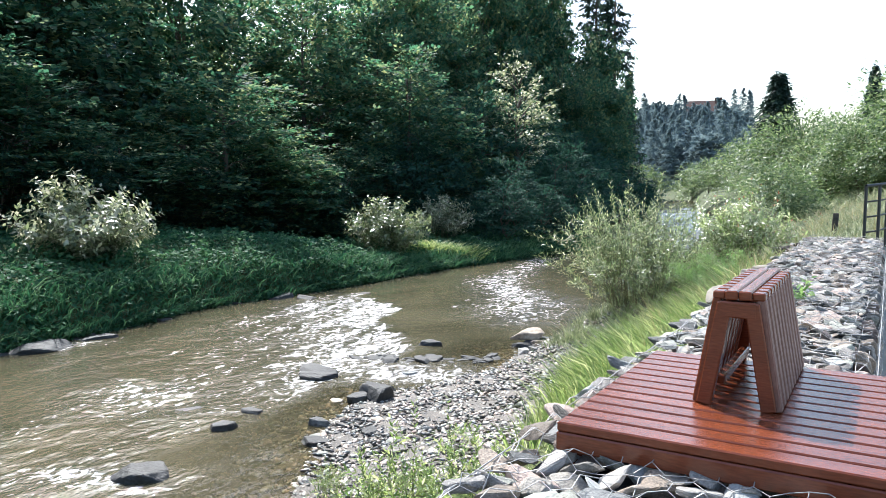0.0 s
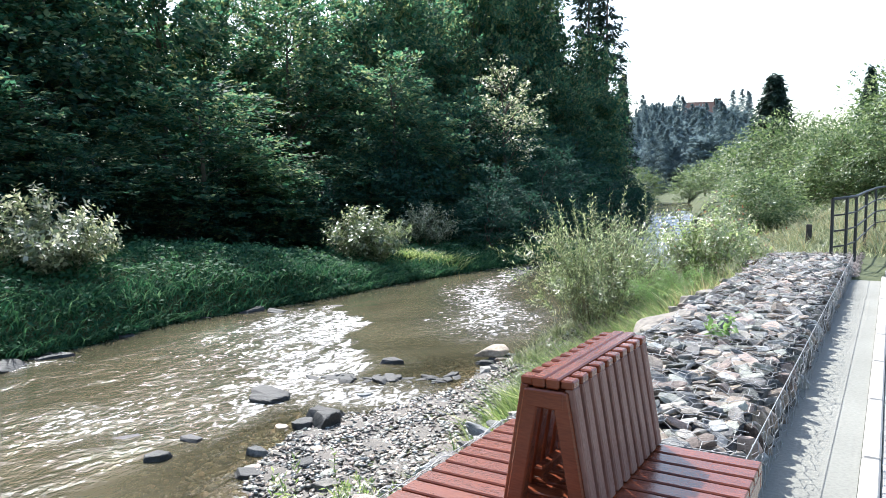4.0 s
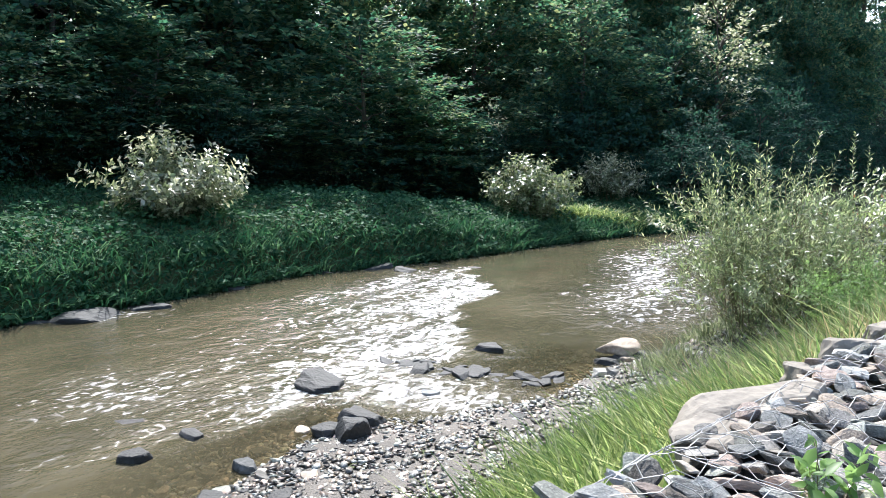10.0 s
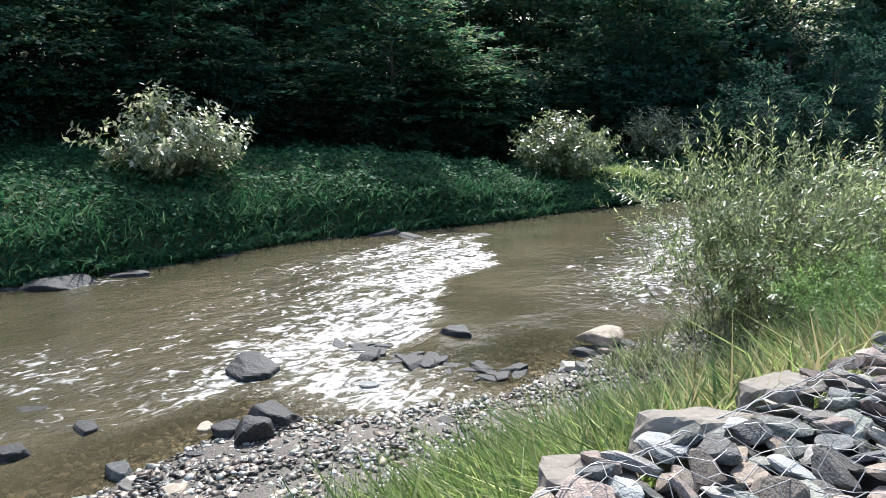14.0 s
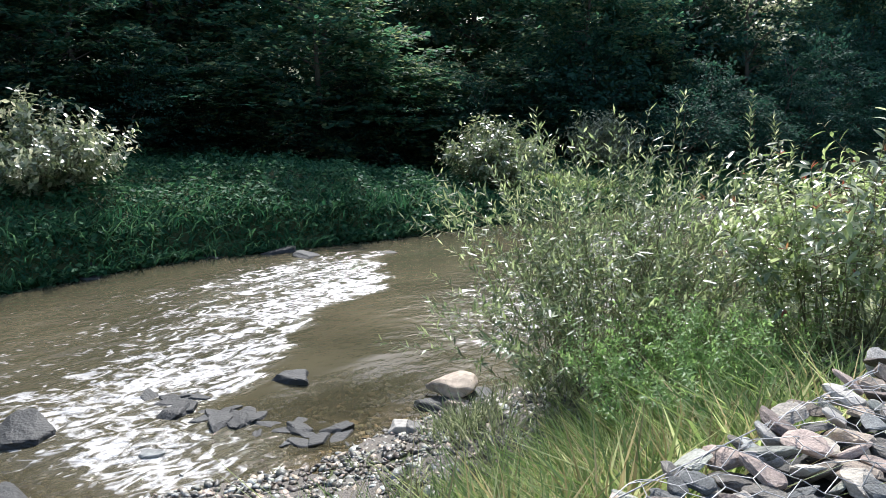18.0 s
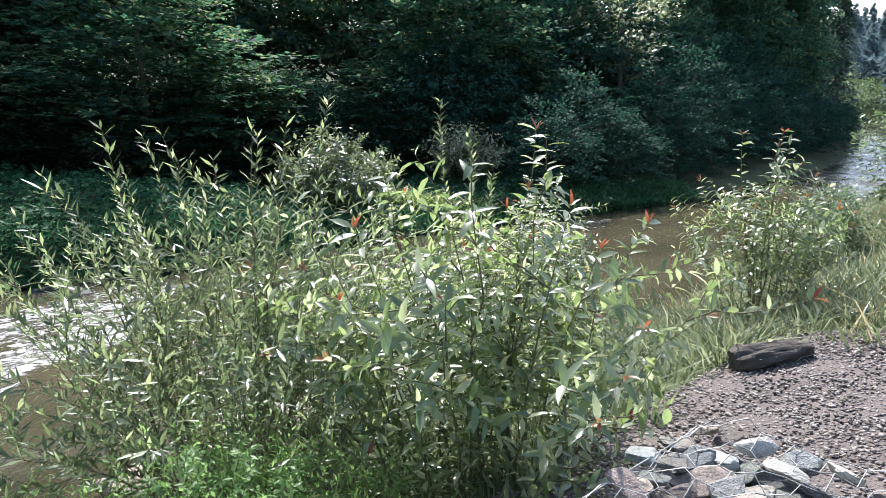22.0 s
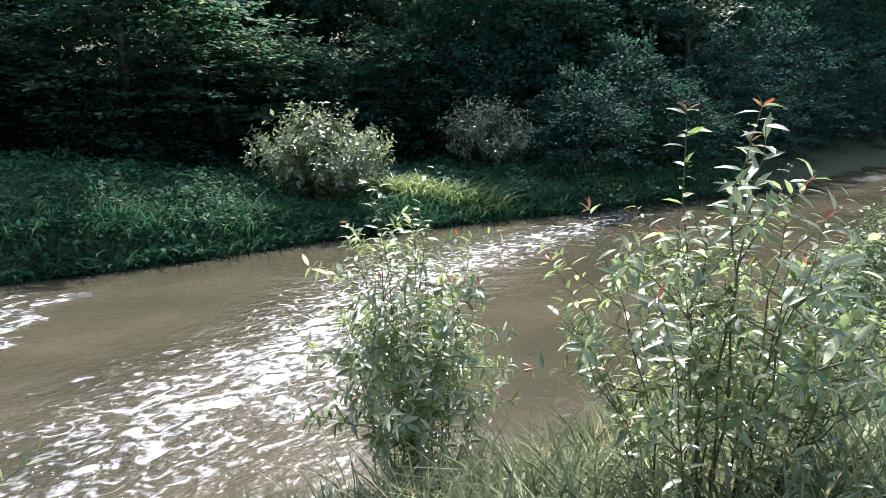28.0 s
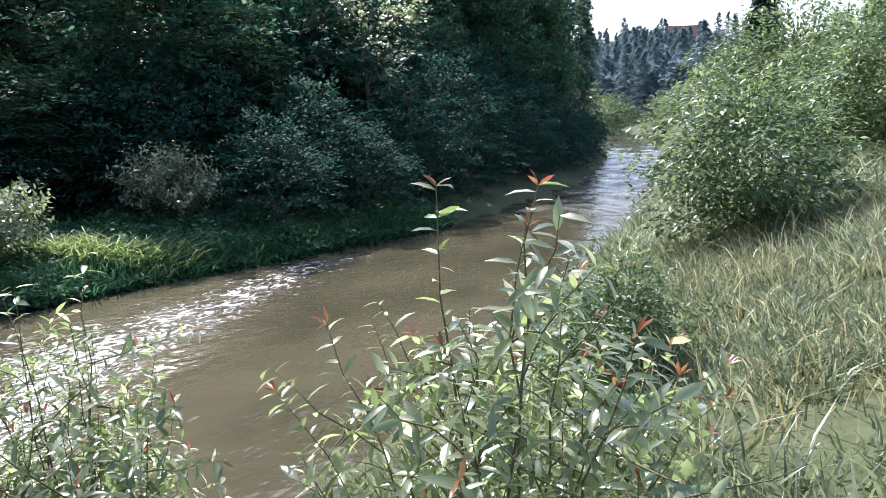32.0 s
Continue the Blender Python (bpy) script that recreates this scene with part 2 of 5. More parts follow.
def water_material():
    m, n, l = nodes_of("muddy_river_water")
    b = n["Principled BSDF"]
    b.inputs["Roughness"].default_value, b.inputs["IOR"].default_value = 0.06, 1.333
    co = n.new("ShaderNodeTexCoord")
    mp = n.new("ShaderNodeMapping")
    mp.inputs["Scale"].default_value = (1.0, 0.62, 1.0)
    mp.inputs["Rotation"].default_value = (0, 0, radians(12))
    l.new(co.outputs["Object"], mp.inputs[0])
    at = n.new("ShaderNodeAttribute")
    at.attribute_name = "rough_water"
    tint = n.new("ShaderNodeTexNoise")
    tint.inputs["Scale"].default_value, tint.inputs["Detail"].default_value = 0.8, 5
    l.new(mp.outputs[0], tint.inputs["Vector"])
    r = ramp(n, [(0.3, (0.062, 0.055, 0.032)), (0.7, (0.11, 0.094, 0.056))])
    l.new(tint.outputs[0], r.inputs[0])
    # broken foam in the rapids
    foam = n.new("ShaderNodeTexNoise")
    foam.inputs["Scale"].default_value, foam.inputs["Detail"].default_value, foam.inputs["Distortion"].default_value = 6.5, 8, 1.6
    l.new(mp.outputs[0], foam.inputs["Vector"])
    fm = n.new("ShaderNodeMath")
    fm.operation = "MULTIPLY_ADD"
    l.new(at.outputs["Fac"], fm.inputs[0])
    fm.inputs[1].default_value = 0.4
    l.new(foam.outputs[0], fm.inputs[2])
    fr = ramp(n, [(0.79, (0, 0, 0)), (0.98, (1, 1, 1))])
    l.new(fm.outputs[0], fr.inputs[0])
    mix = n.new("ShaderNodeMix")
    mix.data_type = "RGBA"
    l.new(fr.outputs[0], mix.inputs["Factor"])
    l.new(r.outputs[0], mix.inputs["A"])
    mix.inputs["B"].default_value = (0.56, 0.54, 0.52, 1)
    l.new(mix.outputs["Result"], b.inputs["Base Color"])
    rr = n.new("ShaderNodeMath")
    rr.operation = "MULTIPLY_ADD"
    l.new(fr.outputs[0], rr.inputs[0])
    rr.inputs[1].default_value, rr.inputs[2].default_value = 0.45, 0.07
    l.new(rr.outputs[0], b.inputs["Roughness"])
    # ripples: fine everywhere, steep in the rapids
    last = None
    for s, calm, wild in ((2.6, 0.07, 0.35), (9.0, 0.09, 0.7), (28.0, 0.08, 0.75)):
        t = n.new("ShaderNodeTexNoise")
        t.inputs["Scale"].default_value, t.inputs["Detail"].default_value = s, 3
        l.new(mp.outputs[0], t.inputs["Vector"])
        g = n.new("ShaderNodeMath")
        g.operation = "MULTIPLY_ADD"
        l.new(at.outputs["Fac"], g.inputs[0])
        g.inputs[1].default_value, g.inputs[2].default_value = wild, calm
        bp = n.new("ShaderNodeBump")
        bp.inputs["Distance"].default_value = 0.9 / s
        l.new(g.outputs[0], bp.inputs["Strength"])
        l.new(t.outputs[0], bp.inputs["Height"])
        if last:
            l.new(last.outputs[0], bp.inputs["Normal"])
        last = bp
    l.new(last.outputs[0], b.inputs["Normal"])
    # clear in the shallows over the gravel
    sh = n.new("ShaderNodeAttribute")
    sh.attribute_name = "shallow"
    clear = n.new("ShaderNodeBsdfTransparent")
    clear.inputs[0].default_value = (0.86, 0.78, 0.6, 1)
    mx = n.new("ShaderNodeMixShader")
    l.new(sh.outputs["Fac"], mx.inputs[0])
    l.new(b.outputs[0], mx.inputs[1])
    l.new(clear.outputs[0], mx.inputs[2])
    l.new(mx.outputs[0], n["Material Output"].inputs[0])
    return m


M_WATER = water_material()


# ---- mesh helpers ----
def mesh_np(name, verts, faces, material, smooth=False):
    """A mesh from an (n, 3) array and an (m, k) array of faces."""
    me = bpy.data.meshes.new(name)
    faces = np.asarray(faces, np.int32)
    k = faces.shape[1]
    me.vertices.add(len(verts))
    me.vertices.foreach_set("co", np.asarray(verts, np.float32).ravel())
    me.loops.add(faces.size)
    me.loops.foreach_set("vertex_index", faces.ravel())
    me.polygons.add(len(faces))
    me.polygons.foreach_set("loop_start", np.arange(0, faces.size, k, dtype=np.int32))
    me.polygons.foreach_set("loop_total", np.full(len(faces), k, np.int32))
    if smooth:
        me.polygons.foreach_set("use_smooth", np.ones(len(faces), bool))
    me.update(calc_edges=True)
    me.materials.append(material)
    return me


def child(name, me, parent, label=""):
    ob = new(name, me)
    ob.parent = parent
    if label:
        ob["label"] = label
    return ob


def part(name, bm, material, parent, label=""):
    me = bpy.data.meshes.new(name)
    bm.to_mesh(me)
    bm.free()
    me.materials.append(material)
    return child(name, me, parent, label)


def thing(name, x, y, z, label, category, group="", kind=""):
    ob = new(name)
    ob.empty_display_size = 0.1
    ob.location = (x, y, z)
    return tagged(ob, label, category, group, kind)


def beam(bm, a, b, w, h, up=(0, 0, 1), bevel=0.004):
    """A square bar from a to b, w wide and h deep along up, with eased edges."""
    a, b, up = Vector(a), Vector(b), Vector(up)
    d = (b - a).normalized()
    s = d.cross(up).normalized()
    u = s.cross(d)
    vs = []
    for p in (a, b):
        for i, j in ((-1, -1), (1, -1), (1, 1), (-1, 1)):
            vs.append(bm.verts.new(p + s * i * w / 2 + u * j * h / 2))
    fs = [bm.faces.new([vs[i] for i in q]) for q in ((3, 2, 1, 0), (4, 5, 6, 7), (0, 1, 5, 4), (1, 2, 6, 5), (2, 3, 7, 6), (3, 0, 4, 7))]
    if bevel:
        es = list({e for f in fs for e in f.edges})
        bmesh.ops.bevel(bm, geom=es, offset=bevel, segments=1, affect="EDGES")
    return bm


def tubes(lines, sides=5):
    """Verts and quad faces of tapered tubes; each line is (points (n,3), radii (n,))."""
    V, F, at = [], [], 0
    ring = np.linspace(0, 2 * np.pi, sides, endpoint=False)
    for pts, rad in lines:
        pts = np.asarray(pts, float)
        d = np.gradient(pts, axis=0)
        d /= np.linalg.norm(d, axis=1)[:, None] + 1e-9
        ref = np.where(np.abs(d[:, 2:3]) > 0.9, np.array([[1.0, 0, 0]]), np.array([[0, 0, 1.0]]))
        u = np.cross(d, ref)
        u /= np.linalg.norm(u, axis=1)[:, None] + 1e-9
        v = np.cross(d, u)
        rad = np.asarray(rad, float)
        c = pts[:, None] + rad[:, None, None] * (np.cos(ring)[None, :, None] * u[:, None] + np.sin(ring)[None, :, None] * v[:, None])
        V.append(c.reshape(-1, 3))
        n = len(pts)
        i = np.arange(n - 1)[:, None] * sides
        j = np.arange(sides)[None]
        k = (j + 1) % sides
        F.append(np.stack([i + j, i + k, i + sides + k, i + sides + j], -1).reshape(-1, 4) + at)
        at += n * sides
    return np.concatenate(V), np.concatenate(F)


def unit(v):
    return v / (np.linalg.norm(v, axis=-1, keepdims=True) + 1e-9)


def leaves(P, D, N, L, W, fold=0.12, rich=False):
    """Leaf blades at P along D with normals near N; rich: a pointed oval with a bent midrib, else a folded lozenge."""
    P, D = np.asarray(P, float), unit(np.asarray(D, float))
    L, W = np.broadcast_to(L, len(P))[:, None], np.broadcast_to(W, len(P))[:, None]
    S = unit(np.cross(D, N))
    U = np.cross(S, D)
    n = len(P)
    if not rich:
        m = P + D * L * 0.45
        v = np.stack([P, m + S * W / 2 + U * W * fold, P + D * L, m - S * W / 2 + U * W * fold], 1).reshape(-1, 3)
        q = np.arange(n)[:, None] * 4
        f = np.concatenate([q + [0, 1, 2], q + [0, 2, 3]], 1).reshape(-1, 3)
        return v, f
    droop = -U * L * 0.10
    a, b = P + D * L * 0.3, P + D * L * 0.66
    v = np.stack([P, a + S * W * 0.46 + U * W * fold, a - U * 0, a - S * W * 0.46 + U * W * fold,
                  b + S * W * 0.40 + U * W * fold + droop * 0.5, b + droop * 0.5, b - S * W * 0.40 + U * W * fold + droop * 0.5, P + D * L + droop * 1.6], 1).reshape(-1, 3)
    q = np.arange(n)[:, None] * 8
    f = np.concatenate([q + [0, 1, 2], q + [0, 2, 3], q + [1, 4, 5], q + [1, 5, 2], q + [2, 5, 6], q + [2, 6, 3], q + [4, 7, 5], q + [5, 7, 6]], 1).reshape(-1, 3)
    return v, f


def stone_mesh(rng, material, sx, sy, sz, sub=3, cuts=9, worn=11.0, name="stone", smooth=True, rough=1.0, deep=0.62):
    """A broken, worn stone: a ball cut by random planes, flatter above and below; a low worn value rounds the edges."""
    bm = bmesh.new()
    bmesh.ops.create_icosphere(bm, subdivisions=sub, radius=1.0)
    d = unit(np.array([q.co[:] for q in bm.verts]))
    n = unit(np.concatenate([rng.normal(size=(cuts, 3)) * [1, 1, 0.55], [[0.08, 0.05, 1], [-0.05, 0.1, -1]], rng.normal(size=(4, 3)) * [1, 1, 0.1]]))
    h = np.concatenate([rng.uniform(deep, 1.0, cuts), rng.uniform(0.55, 0.8, 2), rng.uniform(0.6, 1.0, 4)])
    r = (np.clip(d @ n.T, 0, None) / h) ** worn
    r = np.clip(r.sum(1), 1e-4, None) ** (-1 / worn)
    f = np.concatenate([rng.normal(size=(5, 3)) * 3.5, rng.normal(size=(6, 3)) * 9])
    r = np.clip(r, 0.45, 1.3) * (1 + np.sin(d @ f.T + rng.uniform(0, 6, 11)) @ np.array([0.016 * rough] * 5 + [0.008 * rough] * 6))
    for q, p, k in zip(bm.verts, d, r):
        q.co = (p[0] * k * sx * 0.55, p[1] * k * sy * 0.55, p[2] * k * sz * 0.6)
    for q in bm.faces:
        q.smooth = smooth
    me = bpy.data.meshes.new(name)
    bm.to_mesh(me)
    bm.free()
    me.materials.append(material)
    return me


def joined_copies(meshes, places):
    """One array mesh of many copies: places are (mesh index, location, euler, scale)."""
    data = []
    for me in meshes:
        v = np.empty(len(me.vertices) * 3, np.float32)
        me.vertices.foreach_get("co", v)
        me.calc_loop_triangles()
        f = np.empty(len(me.loop_triangles) * 3, np.int32)
        me.loop_triangles.foreach_get("vertices", f)
        data.append((v.reshape(-1, 3), f.reshape(-1, 3)))
    V, F, at = [], [], 0
    for k, loc, rot, sc in places:
        v, f = data[k]
        r = np.array(Euler(rot).to_matrix())
        V.append((v * sc) @ r.T + loc)
        F.append(f + at)
        at += len(v)
    return np.concatenate(V), np.concatenate(F)


# ---- lie of the land ----
WATER = -1.72
NEAR_Y = [-60, 1, 2.9, 4.7, 6.1, 6.6, 8, 9.8, 11, 14.5, 17, 19, 23, 28.5, 38, 60, 90, 140, 400]
NEAR_X = [-5.0, -3.3, -3.7, -4.8, -5.3, -4.8, -4.4, -4.6, -4.4, -4.0, -4.7, -4.9, -5.3, -6.0, -7.8, -12.7, -19.5, -34, -130]
FAR_Y = [-60, 5, 9.6, 11.2, 13.4, 16.5, 19.4, 21.8, 26.5, 37, 50, 68, 90, 140, 400]
FAR_X = [-12.5, -11.6, -12.0, -11.7, -11.4, -11.4, -11.1, -10.6, -9.9, -10.5, -13.5, -18.8, -26, -44, -150]
TOP_Y = [-60, 8.8, 10.5, 16, 22, 30, 45, 90, 400]
TOP_X = [-0.95, -0.95, -1.3, -1.6, -2.2, -4, -8.5, -18, -125]


def near_x(y):
    return np.interp(y, NEAR_Y, NEAR_X)


def far_x(y):
    return np.interp(y, FAR_Y, FAR_X)


def gabion_top(y):
    return 0.13 + 0 * y


def path_z(y):
    return -0.1 + 0 * y


def bank_z(y):
    """The top of the natural bank on the river side of the wall."""
    return 0.025 * (np.clip(y, -8, 9.2) - 3.5) - 0.53 + 0.12 * np.clip((y - 7.5) / 2, 0, 1) + 0.2 * np.exp(-((y - 6) / 2.2) ** 2)


def land(x, y):
    """Height of the ground."""
    x, y = np.asarray(x, float), np.asarray(y, float)
    xw, xf, xt = near_x(y), far_x(y), np.interp(y, TOP_Y, TOP_X)
    pz = bank_z(y)
    u = np.clip((x - xw) / (xt - xw), 0, 1)
    bar = np.interp(u, [0, 0.35, 0.52, 1], [0, 0.07, 0.16, 0.93])
    slope = np.interp(u, [0, 0.12, 0.5, 1], [0, 0.14, 0.62, 1.0])
    k = np.clip((y - 8.2) / 1.6, 0, 1)
    near = WATER + (pz - WATER) * ((1 - k) * bar + k * slope)
    d = np.clip(xf - x, 0, None)
    rim = np.interp(y, [-10, 0, 8, 13, 17, 40], [0.8, 0.4, -0.2, -0.6, -1.25, -1.2])
    front = np.minimum(1.2, rim - WATER)
    far = WATER + np.interp(d, [0, 0.25, 1.2, 2.4], [0, 0.4, 0.8, 1]) * front + (rim - WATER - front) * np.clip((d - 2.4) / 4.0, 0, 1) + 0.22 * np.clip(d - 7.5, 0, 40)
    bed = WATER - 0.4 * np.clip(np.minimum(x - xf, xw - x) / 2.2, 0, 1) - 0.02
    z = np.where(x > xt, pz + (path_z(y) - pz) * np.clip((x - xt) / 1.1, 0, 1), np.where(x > xw, near, np.where(x > xf, bed, far)))
    hill = 22 * np.clip((y - 150) / 150, 0, 1) ** 1.3 * np.clip((x + 170) / 40, 0, 1) * np.clip((-22 - x) / 26, 0, 1)
    rise = 0.05 * np.clip(y - 20, 0, 60) * np.clip((x + 2) / 10, 0, 1) + 0.045 * np.clip(y - 10, 0, 9) * np.clip((x + 1.6) / 1.6, 0, 1)
    bump = 0.03 * np.sin(x * 2.3 + y * 1.1) * np.sin(y * 1.9 - x) * np.clip(d + (xt - x) * (x > xw) * (x < xt), 0, 1)
    return z + hill + rise + bump


def grid(xs, ys, zf, name, material):
    X, Y = np.meshgrid(xs, ys)
    V = np.stack([X, Y, zf(X, Y)], -1).reshape(-1, 3)
    i = np.arange(len(ys) - 1)[:, None] * len(xs) + np.arange(len(xs) - 1)[None]
    F = np.stack([i, i + 1, i + len(xs) + 1, i + len(xs)], -1).reshape(-1, 4)
    return mesh_np(name, V, F, material, True)


gx = np.concatenate([[-2500, -900, -400, -200], np.arange(-130, -26, 5), np.arange(-25, 4, 0.25), np.arange(4, 40, 2), [60, 120, 300, 900, 2500]])
gy = np.concatenate([[-2500, -600, -200, -80, -40], np.arange(-20, 32, 0.25), np.arange(32, 100, 2), np.arange(100, 420, 10), [600, 1200, 2500]])
path_gap = lambda x, y: land(x, y) - 0.06 * ((x > -0.3) & (x < 4.2) & (y < 9.6))
tagged(new("ground", grid(gx, gy, path_gap, "ground", M_SOIL)), "dark grassy soil falling to a river", "ground", kind="structure")


# water, with rougher water below the stone sill and along the rapids
def rapids(x, y):
    def blob(cx, cy, rx, ry, turn=0.0):
        c, s = math.cos(turn), math.sin(turn)
        u, v = (x - cx) * c + (y - cy) * s, -(x - cx) * s + (y - cy) * c
        return np.clip(1.25 - np.sqrt((u / rx) ** 2 + (v / ry) ** 2), 0, 1)
    # a shallow lip: broken bright water falls away downstream of it, calm water lies above
    lip = np.interp(x, [-10.8, -9.6, -8.3, -8.0, -7.1, -6.2, -5.9], [12.9, 12.0, 11.4, 10.2, 9.3, 8.6, 7.6])
    s = lip - y + 0.12 * np.sin(x * 9) + 0.08 * np.sin(x * 23 + 2)
    fall = np.interp(s, [-0.5, 0.0, 0.15, 1.8, 3.2, 5.5, 9], [0, 0.12, 1.0, 1.0, 0.62, 0.4, 0.15]) * np.clip((x + 11.4) / 1.2, 0, 1) * np.clip((-5.6 - x) / 0.5, 0, 1)
    cross = x + 0.25 * y
    fall = fall * np.clip(0.86 + 0.22 * np.sin(cross * 6.2 + 1.1 * np.sin(y * 1.1)) * np.sin(cross * 2.7 + 0.3 * y) + 0.12 * np.sin(cross * 17 + 2 * np.sin(y * 0.7)), 0, 1)
    a = np.maximum.reduce([fall, blob(-5.5, 7.1, 1.35, 0.9, 0.5) * 0.9, blob(-5.0, 7.3, 0.8, 0.9) * 0.8, blob(-7.6, 4.6, 1.5, 1.6) * 0.6, blob(-11.2, 5.6, 0.5, 1.1, -0.4) * 0.8, blob(-5.9, 2.6, 1.3, 0.5, 0.4) * 0.7, blob(-7.0, 0.6, 1.6, 0.7, 0.4) * 0.6])
    mid = np.interp(y, [9, 11.4, 13.5, 15.8, 21.6, 24], [-5.4, -6.0, -6.6, -8.5, -9.8, -9.0])
    band = np.clip(1.15 - np.abs(x - mid) / np.interp(y, [10, 12, 16, 21, 23], [2.2, 2.2, 1.8, 1.1, 0.7]), 0, 1) * np.clip((y - 9.6) / 1.5, 0, 1) * np.clip((24 - y) / 2, 0, 1)
    a = np.maximum(a, band * np.interp(y, [10, 12.0, 15, 18], [0.3, 0.74, 0.84, 0.7]))
    far = 0.06 * np.clip((y - 24) / 6, 0, 1)
    return np.clip(np.maximum(a * 1.1, far), 0, 1)


wx, wy = np.concatenate([np.arange(-30, -13, 1.0), np.arange(-13, -2, 0.09)]), np.concatenate([np.arange(-14, 0, 0.5), np.arange(0, 22, 0.09), np.arange(22, 60, 0.22), np.arange(60, 130, 1.0)])
rng = np.random.default_rng(5)
WAVES = [(rng.uniform(2, 9), rng.uniform(0, 6.28), rng.uniform(0, 6.28)) for _ in range(14)]


def water_z(x, y):
    w = sum(np.sin((x * math.cos(a) + y * math.sin(a)) * k + p) / k for k, a, p in WAVES)
    r = rapids(x, y)
    step = 0.10 * np.clip((y - 8.2 + 0.25 * np.sin(x * 2)) / 0.6, 0, 1) * np.clip((-x - 5.6) / 0.5, 0, 1) * np.clip((20 - y) / 12, 0, 1)
    swell = (0.05 * np.sin(y * 3.1 + 0.8 * np.sin(x * 0.9) + 0.6 * x) + 0.035 * np.sin(y * 5.3 - 0.9 * x + 1.5 * np.sin(x * 1.7)) + 0.05 * np.sin(y * 1.4 + 0.5 * x)) * np.clip((y - 24) / 6, 0, 1) * (0.4 + 0.6 * np.sin(x * 1.1 + y * 0.37) ** 2)
    return WATER + w * (0.004 + 0.016 * r) + step * 0.5 + swell


water_me = grid(wx, wy, water_z, "water", M_WATER)
WX, WY = np.meshgrid(wx, wy)
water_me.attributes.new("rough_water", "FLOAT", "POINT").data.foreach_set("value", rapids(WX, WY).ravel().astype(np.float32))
shoal = 0.62 * np.clip(1 - (near_x(WY) - WX) / 1.7, 0, 1) * np.clip((10.5 - WY) / 1.5, 0.12, 1) * np.clip(1.05 - 1.4 * rapids(WX, WY), 0, 1)
water_me.attributes.new("shallow", "FLOAT", "POINT").data.foreach_set("value", shoal.ravel().astype(np.float32))
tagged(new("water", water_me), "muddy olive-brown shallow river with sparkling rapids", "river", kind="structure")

# path beside the gabions: concrete strip, edge kerb and block paving
ys = np.arange(-12, 9.8, 0.6)
strip = grid(np.array([0.1, 0.575]), ys, lambda x, y: path_z(y) + 0 * x, "strip", M_CONC)
tagged(new("path", strip), "pale concrete strip beside the gabion wall", "path", kind="structure")
kerb = thing("kerb", 0, 0, 0, "pale concrete edging strip along the path", "kerb", kind="structure")
for k in range(22):
    bm = bmesh.new()
    y0 = -12 + k
    beam(bm, (0.615, y0 + 0.006, path_z(y0) - 0.025), (0.615, y0 + 0.994, path_z(y0 + 1) - 0.025), 0.075, 0.08, bevel=0.008)
    part("kerb_stone", bm, M_KERB, kerb)


